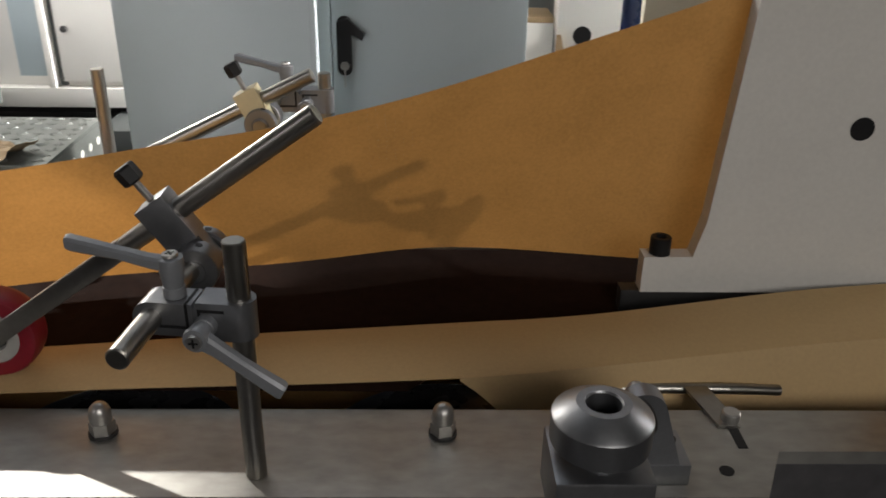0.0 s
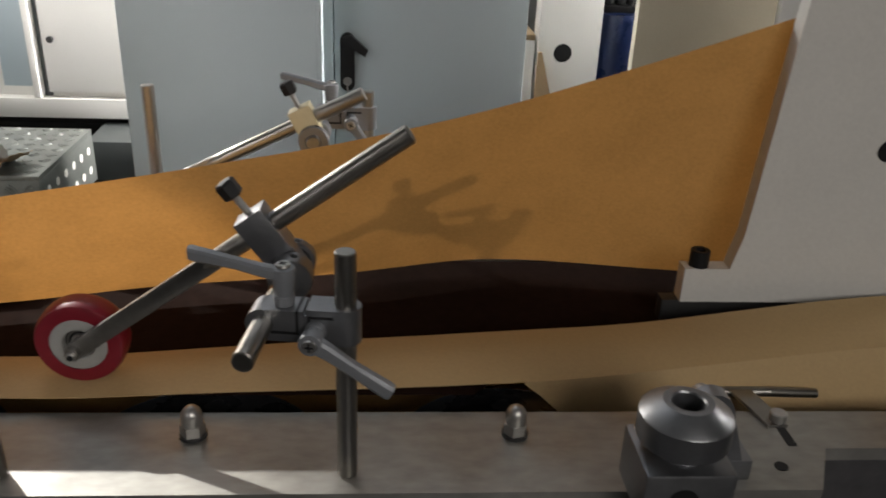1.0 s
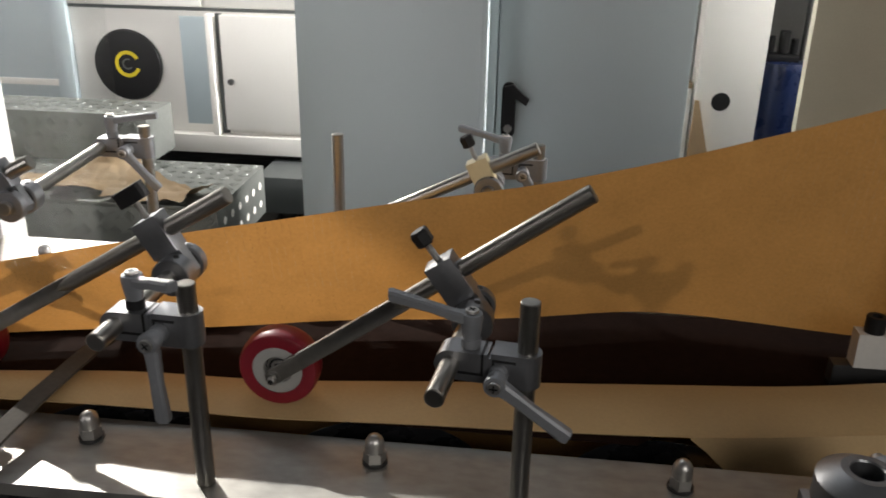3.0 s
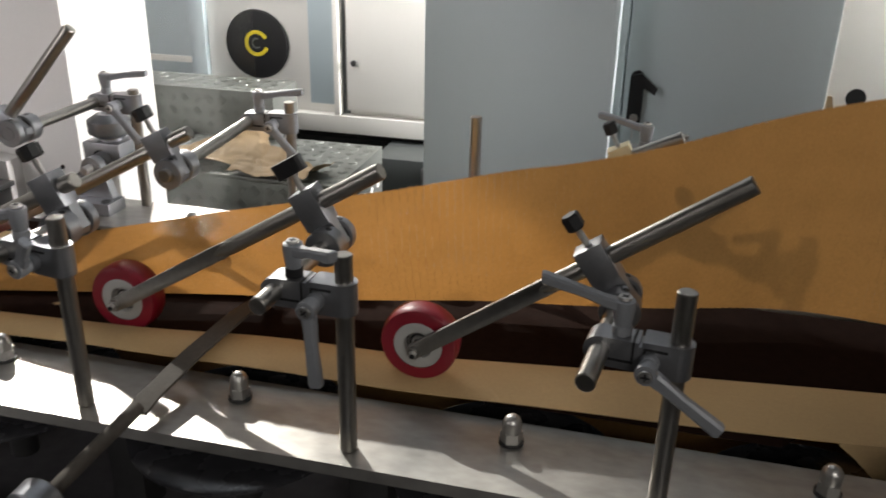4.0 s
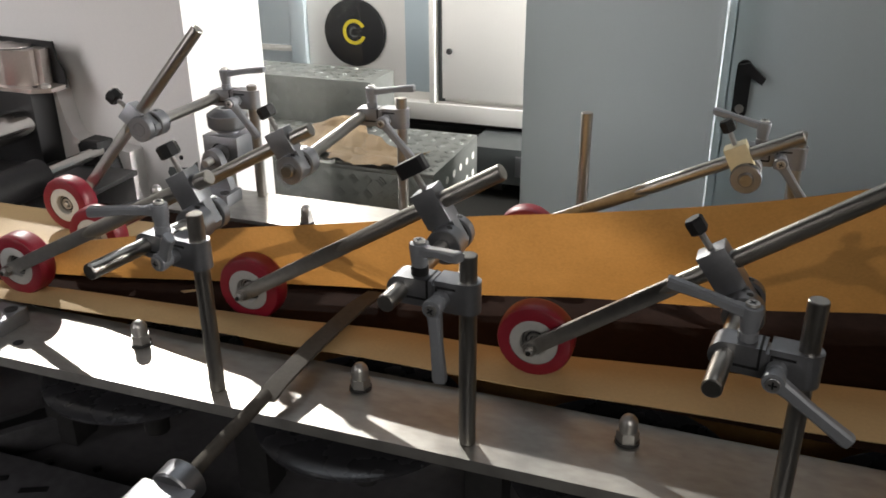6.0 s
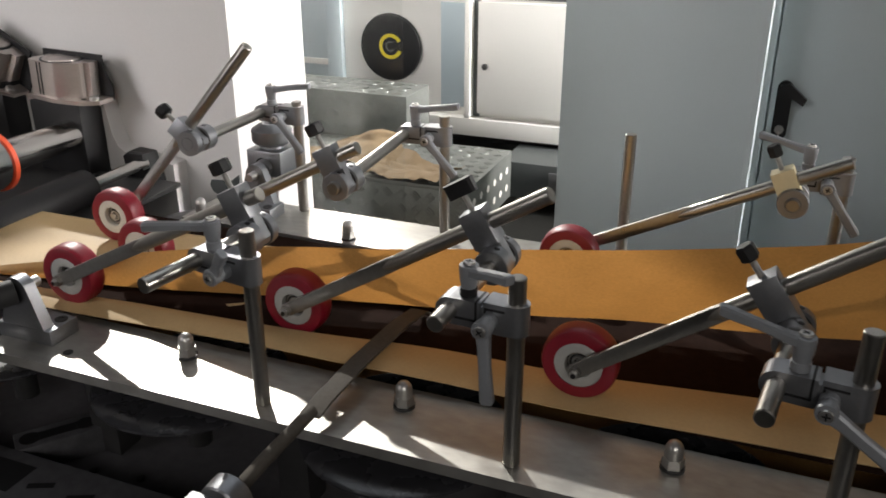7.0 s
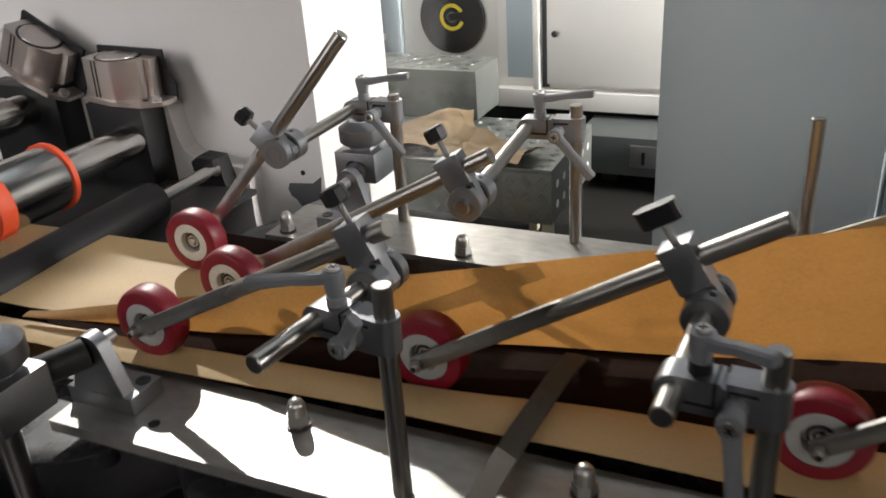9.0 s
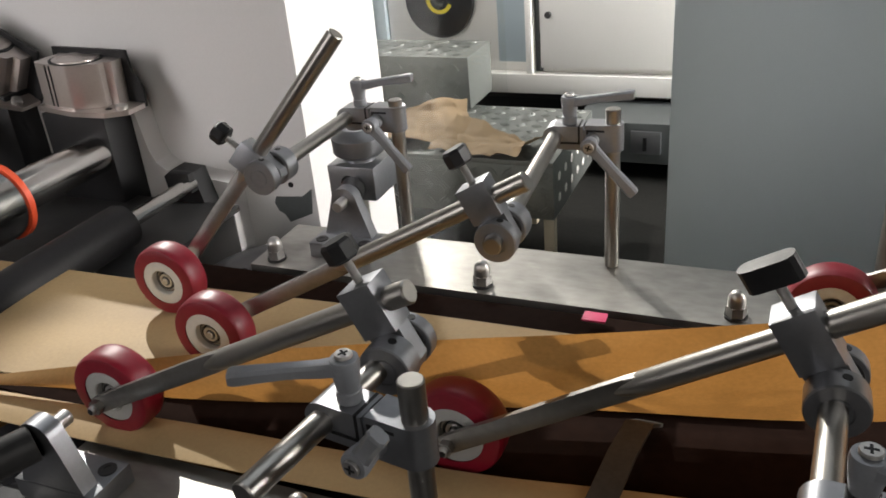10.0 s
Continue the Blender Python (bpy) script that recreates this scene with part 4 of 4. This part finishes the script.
def back_machine():
    b = thing("packing_machine", (-1.7, 4.3, 0), "white panelled machine body against the hall's far side", "machine")
    part("body", box((-2.235, 3.86, 0.27), (-0.2, 4.6, 2.2), 0.004), M_BACKWHITE, b, "white panelled body")
    part("skirt", box((-2.2, 3.90, 0.22), (-0.2, 4.55, 0.2695), 0.002), M_BLACK, b, "dark recessed skirt")
    part("seam", box((-2.235, 3.8575, 0.925), (-0.2, 3.8602, 0.940), 0), M_GREYBOX, b, "dark seam")
    part("top_panel", box((-2.235, 3.842, 0.945), (-1.585, 3.859, 1.6), 0.003), M_BACKWHITE, b)
    part("top_panel", box((-1.570, 3.842, 0.945), (-0.2, 3.859, 1.6), 0.003), M_BACKWHITE, b)
    d2 = part("panel_door", box((-1.497, 3.812, 0.385), (-0.85, 3.859, 0.915), 0.004), M_BACKWHITE, b, "white panel door")
    part("frame_post", box((-1.560, 3.80, 0.36), (-1.530, 3.859, 0.918), 0.003), M_BACKWHITE, b)
    # shade between post and door, laid on as a grey strip
    part("recess", box((-1.5295, 3.852, 0.36), (-1.4975, 3.8595, 0.918), 0), M_GREYBOX, b, "grey strip of painted shade in the recess")
    part("knob", lathe([(0, 0), (0, 0.012), (0.02, 0.015), (0.026, 0.012), (0.026, 0)], (-1.455, 3.812, 0.617), (-1.455, 0, 0.617), 24), M_BLACKSTEEL, d2, "small dark knob")
    # shadow that falls left of the frame post, built as a panel
    part("shade_panel", box((-1.70, 3.850, 0.40), (-1.562, 3.8598, 0.90), 0.002), M_BLUEPAINT_SHADE, b, "grey-blue cast shadow built as a thin panel")
    part("ledge", box((-1.9, 3.80, 0.272), (-0.2, 3.859, 0.358), 0.002), M_BACKWHITE, b)
    part("corner_post", box((-2.32, 3.83, 0.0), (-2.236, 3.93, 2.2), 0.004), M_BLUEPAINT_SHADE, b, "pale blue corner post")
    part("side_panel", box((-3.6, 3.90, 0.10), (-2.3205, 3.94, 2.2), 0.003), M_BLUEPAINT_SHADE, b, "pale blue side panel")
    part("cross_strip", box((-3.6, 3.885, 0.545), (-2.3205, 3.8995, 0.575), 0.002), M_BACKWHITE, b)
    for x in (-2.1, -0.4):
        part("leg", box((x, 3.95, 0), (x + 0.08, 4.05, 0.22), 0.003), M_BLACKSTEEL, b)
    base = thing("grey_base_box", (-0.9, 3.75, 0.0), "grey steel base box with a latch", "base box")
    part("box", box((-1.28, 3.55, 0.075), (-0.3, 3.84, 0.245), 0.004), M_GREYBOX, base)
    for x in (-1.2, -0.4):
        part("foot", box((x, 3.66, 0.0), (x + 0.06, 3.72, 0.0745), 0.002), M_BLACKSTEEL, base)
    lt = part("latch", box((-1.05, 3.535, 0.120), (-0.93, 3.5495, 0.215), 0.002), M_CAST, base, "bright latch plate")
    part("slot", box((-1.0, 3.532, 0.135), (-0.985, 3.5352, 0.19), 0), M_BLACK, lt)
    disc = thing("round_cover", (-1.968, 3.83, 0.668), "black round cover with a yellow ring mark", "round cover")
    part("cover", lathe([(0, 0), (0, 0.163), (0.012, 0.166), (0.022, 0.160), (0.026, 0.120), (0.030, 0.03), (0.030, 0)], (-1.968, 3.859, 0.668), (-1.968, 0, 0.668), 72), M_BLACK, disc)
    outer, inner = arc(-1.962, 0.675, 0.062, 28, 338, 30), arc(-1.962, 0.675, 0.045, 338, 28, 30)
    part("ring_mark", prism(outer + inner, -3.834, -3.8285, XZ, 0), M_YELLOW, disc, "yellow open ring")
    inner_mark = arc(-1.962, 0.675, 0.026, 60, 320, 20) + arc(-1.962, 0.675, 0.019, 320, 60, 20)
    part("centre_mark", prism(inner_mark, -3.8335, -3.8285, XZ, 0), M_GREYBOX, disc, "grey inner ring")


back_machine()


def checker_pieces(parent, lo, hi, fixed, axis, step=0.058):
    """Raised bars of checker plate, joined, on a face at `fixed` along axis ('z' up or 'y' towards the hall)."""
    bm = bmesh.new()
    (a0, b0), (a1, b1) = lo, hi
    i = 0
    a = a0 + step / 2
    while a < a1:
        j = 0
        b = b0 + step / 2
        while b < b1:
            ang = radians(45 if (i + j) % 2 else -45)
            for off in (-0.011, 0.0, 0.011):
                ca, sa = math.cos(ang), math.sin(ang)
                ring = []
                for u, v in ((-0.019, 0), (-0.008, -0.0034), (0.008, -0.0034), (0.019, 0), (0.008, 0.0034), (-0.008, 0.0034)):
                    ring.append((a + u * ca - (v + off) * sa, b + u * sa + (v + off) * ca))
                if axis == "z":
                    low = [bm.verts.new((p, q, fixed)) for p, q in ring]
                    top = [bm.verts.new((a + (p - a) * 0.9, b + (q - b) * 0.9, fixed + 0.0022)) for p, q in ring]
                else:
                    low = [bm.verts.new((p, fixed, q)) for p, q in ring]
                    top = [bm.verts.new((a + (p - a) * 0.9, fixed - 0.0036, b + (q - b) * 0.9)) for p, q in ring]
                bm.faces.new(top)
                for k in range(6):
                    bm.faces.new((low[k], low[(k + 1) % 6], top[(k + 1) % 6], top[k]))
            b += step
            j += 1
        a += step
        i += 1
    part("tread_pattern", bm, M_CHECKER, parent, "raised tread bars", kind="stuff")


def work_step():
    t = thing("step_platform", (-1.6, 2.9, 0), "aluminium checker-plate step platform with pale legs", "step platform")
    top = part("top", box((-2.3, 2.70, 0.385), (-1.135, 3.23, 0.40), 0.002), M_CHECKER, t, "checker-plate top")
    front = part("front_apron", box((-2.3, 2.70, 0.20), (-1.135, 2.712, 0.3845), 0.001), M_CHECKER, t)
    part("side_apron", box((-1.147, 2.713, 0.20), (-1.135, 3.23, 0.3845), 0.001), M_CHECKER, t, "perforated side apron")
    for j in range(6):
        for k in range(2):
            part("hole", lathe([(0, 0), (0, 0.015), (0.001, 0.015), (0.001, 0)], (-1.1348, 2.77 + 0.08 * j, 0.255 + 0.075 * k), (2, 2.77 + 0.08 * j, 0.255 + 0.075 * k), 16), M_BACKWHITE, t, "pale round hole")
    for x, y in ((-1.18, 2.73), (-1.34, 3.06), (-2.27, 2.73)):
        part("leg", box((x, y, 0.0), (x + 0.035, y + 0.035, 0.1995 if y < 3 else 0.3845), 0.002), M_TAN, t, "pale beige leg")
    checker_pieces(t, (-2.3, 2.71), (-1.14, 3.22), 0.40, "z")
    checker_pieces(t, (-2.3, 0.205), (-1.15, 0.38), 2.70, "y")
    b = thing("step_box", (-2.0, 3.3, 0.40), "raised aluminium checker-plate step", "step")
    part("box", box((-2.6, 3.17, 0.402), (-1.585, 3.42, 0.60), 0.003), M_CHECKER, b)
    checker_pieces(b, (-2.6, 0.41), (-1.59, 0.595), 3.17, "y")
    checker_pieces(b, (-2.6, 3.175), (-1.59, 3.415), 0.60, "z")
    part("leg", box((-2.5, 3.2, 0.0), (-2.45, 3.25, 0.4015), 0.002), M_CHECKER, b)
    part("leg", box((-1.9, 3.36, 0.0), (-1.85, 3.41, 0.4015), 0.002), M_CHECKER, b)


work_step()


def crumpled(name, x, y, z, sx, sy, height, seed, label, turn=0.0, tilt=0.0):
    """A creased sheet: straight folds in random directions, a torn outline, then leaned by tilt degrees."""
    rnd = random.Random(int(seed * 100))
    folds = [(rnd.uniform(0, math.pi), rnd.uniform(-0.4, 0.4), rnd.uniform(-1, 1)) for _ in range(11)]
    n = 30
    rows = []
    for i in range(n + 1):
        row = []
        for j in range(n + 1):
            u, v = i / n - 0.5, j / n - 0.5
            h = sum(k * abs(u * math.cos(a) + v * math.sin(a) - o) for a, o, k in folds)
            h += 0.25 * abs(noise.noise(Vector((u * 6 + seed, v * 6, seed))))
            torn = 1 + 0.12 * noise.noise(Vector((u * 5, v * 5 + seed, 3.1))) + 0.03 * noise.noise(Vector((u * 17, v * 17, seed)))
            px, py = u * sx * torn, v * sy * torn
            row.append(Vector((x + px * math.cos(turn) - py * math.sin(turn), y + px * math.sin(turn) + py * math.cos(turn), z + height * h)))
        rows.append(row)
    # level the sheet: take the mean plane out of its folds
    pts = np.array([p for r in rows for p in r])
    flat = np.c_[pts[:, 0] - x, pts[:, 1] - y, np.ones(len(pts))]
    plane = np.linalg.lstsq(flat, pts[:, 2] - z, rcond=None)[0]
    for r in rows:
        for p in r:
            p.z -= float(plane[0] * (p.x - x) + plane[1] * (p.y - y))
    bm = sheet(rows, 0)
    # underside a millimetre below, closed along the edge
    rim = bmesh.ops.extrude_face_region(bm, geom=bm.faces[:])["geom"]
    bmesh.ops.translate(bm, vec=(0, 0, 0.001), verts=[v for v in rim if isinstance(v, bmesh.types.BMVert)])
    if tilt:
        bmesh.ops.rotate(bm, cent=(x, y, z), matrix=Matrix.Rotation(radians(tilt), 3, "X"), verts=bm.verts)
    low = min(v.co.z for v in bm.verts)
    bmesh.ops.translate(bm, vec=(0, 0, z - low), verts=bm.verts)
    ob = single(name, bm, M_KRAFTLOOSE, label, "paper", "waste paper", origin=(x, y, z))
    ob.data.set_sharp_from_angle(angle=radians(16))


crumpled("waste_paper", -1.66, 2.87, 0.4025, 0.32, 0.26, 0.050, 1.3, "creased brown kraft paper leaning on the raised step", 0.25, 9)
crumpled("waste_paper", -1.97, 2.84, 0.4025, 0.30, 0.20, 0.040, 2.9, "loose creased kraft paper on the step", 0.2)
crumpled("waste_paper", -1.38, 2.775, 0.4025, 0.34, 0.20, 0.060, 4.7, "crumpled brown kraft paper on the step", -0.2)
crumpled("waste_paper", -1.30, 2.30, 0.0, 0.42, 0.30, 0.05, 6.1, "flattened kraft paper lying on the floor", 0.2)


def far_right():
    col = thing("white_column", (0.92, 4.45, 0), "white painted machine column with a round hole", "column")
    part("column", box((0.755, 4.40, 0.0), (1.075, 4.55, 2.3), 0.004), M_BACKWHITE, col)
    part("hole", lathe([(0, 0), (0, 0.045), (0.002, 0.047), (0.002, 0)], (0.885, 4.40, 0.495), (0.885, 0, 0.495), 32), M_BLACK, col, "dark round hole")
    can = thing("blue_motor", (1.2, 4.6, 0.0), "dark blue enamelled motor with black fittings", "motor")
    part("drum", lathe([(0, 0), (0, 0.13), (0.02, 0.135), (0.62, 0.135), (0.66, 0.125), (0.67, 0)], (1.235, 4.72, 0.0), (1.235, 4.72, 2), 36), M_BLUECAN, can, "dark blue drum")
    part("head", box((1.15, 4.66, 0.66), (1.31, 4.78, 0.70), 0.01), M_BLACK, can)
    for x, r, h in ((1.17, 0.02, 0.09), (1.235, 0.028, 0.12), (1.29, 0.02, 0.08)):
        part("fitting", rod((x, 4.72, 0.70), (x, 4.72, 0.70 + h), r, 0.006), M_BLACK, can)
    part("pipe", rod((1.34, 4.75, 0.4), (1.34, 4.75, 1.15), 0.010), M_BLACKSTEEL, can)
    part("pipe", rod((1.34, 4.75, 1.14), (1.60, 4.75, 1.16), 0.010), M_BLACKSTEEL, can)
    side = thing("white_post", (1.48, 4.45, 0), "slim white machine post", "post")
    part("post", box((1.44, 4.42, 0), (1.53, 4.5, 2.3), 0.004), M_BACKWHITE, side)
    tan = thing("beige_guard", (1.0, 2.65, 0), "plain beige machine guard panel", "guard panel")
    part("panel", box((0.735, 2.62, 0.0), (1.16, 2.66, 2.1), 0.004), M_TAN, tan)
    part("frame", box((1.162, 2.60, 0.0), (1.30, 2.68, 2.1), 0.004), M_BACKWHITE, tan, "white edge post")
    wood = thing("wooden_wedge", (0.83, 4.36, 0), "tapered plywood offcut leaning on the column", "wood offcut")
    part("board", prism([(0.745, 0.0), (0.91, 0.0), (0.775, 0.50), (0.755, 0.50)], -4.395, -4.375, XZ, 0.001), M_KRAFTLOOSE, wood)
    carton = thing("white_box", (0.66, 4.5, 0), "white carton stacked beside the column", "carton")
    part("carton", box((0.50, 4.42, 0.0), (0.742, 4.7, 0.55), 0.003), M_BACKWHITE, carton)
    part("lid", box((0.50, 4.42, 0.551), (0.742, 4.7, 0.58), 0.003), M_KRAFTLOOSE, carton, "brown lid edge")


far_right()

guard = thing("clear_guard", (-1.0, 1.697, 0.0), "clear acrylic guard sheet beside the white frame", "guard sheet")
pane = part("pane", box((-1.1775, 1.695, 0.0), (-0.93, 1.699, 1.5), 0), M_CLEAR, guard)
pane.visible_shadow = False
part("foot", box((-1.17, 1.67, 0.0), (-1.13, 1.6945, 0.04), 0.002), M_CAST, guard)


# ---- what moves ----
# seconds, and degrees by which the flap stands up from its lean at three places along it
SWING = ((0.0, 0, 0, -3), (1.0, 0, 0, -1), (2.0, 1, 1, -1), (2.7, 2, 3, 1), (3.3, 4, 6, 4), (3.5, 4, 6, 5), (3.7, 5, 8, 7), (3.8, 5, 8, 10), (3.9, 6, 11, 15), (4.0, 10, 17, 25),
         (4.1, 18, 27, 35), (4.2, 18, 29, 32), (4.3, 18, 28, 22), (4.4, 6, 10, 10), (4.5, -2, -2, 1), (4.7, -3, -3, -3), (4.9, -6, -7, -5))
FLUTTER = ((5.1, -6, -4, 0), (5.3, -6, -4, 0), (5.5, -3, -3, -2), (5.7, -1, -2, -2), (6.2, -7, -7, -6), (6.8, -2, -3, -4), (7.0, -11, -11, -11), (7.2, -3, 1, 3), (7.4, -2, -1, -1),
           (7.6, 0, 2, 3), (7.8, -7, -5, -5), (8.0, -7, -6, -6), (8.2, 0, 1, 1), (8.4, -1, -2, -2), (8.6, 1, 3, 3), (8.8, -3, -5, -5), (8.9, 2, 7, 7), (9.0, 6, 10, 8), (9.2, -5, -5, -4),
           (9.4, -4, -3, -2), (9.6, -3, -1, -1), (10.0, -2, -1, 0))


def flap_rise(x, turn):
    """Degrees of lean at x, eased between the three places, so that the sheet bends without a kink."""
    hold = float(np.interp(x, (-1.0, -0.85, -0.72, -0.58, -0.42, 0.2, 0.32, 0.5, 0.62), (0, 0.14, 0.42, 0.78, 1, 1, 0.85, 0.25, 0)))
    u = min(2.0, max(0.0, float(np.interp(x, (-0.42, -0.2, 0.05), (0, 1, 2)))))
    k = int(min(1, u))
    e = (u - k) ** 2 * (3 - 2 * (u - k))
    rise = (turn[k] * (1 - e) + turn[k + 1] * e) * hold
    return max(0.0, rise) + min(0.0, rise) * (0.5 + 0.5 * math.cos(math.pi * min(1.0, max(0.0, (x + 0.1) / 0.45))))


def motions():
    for x, strip in FLAP_STRIPS:
        base = strip.location.copy()
        rows = []
        for t, *turn in SWING + FLUTTER:
            rise = flap_rise(x, turn)
            lift = 0.00015 * max(0.0, rise - 12)
            rows.append((t, pose(base.x, base.y, base.z + lift, -rise, 0, 0)))
        walk(strip, rows)


motions()
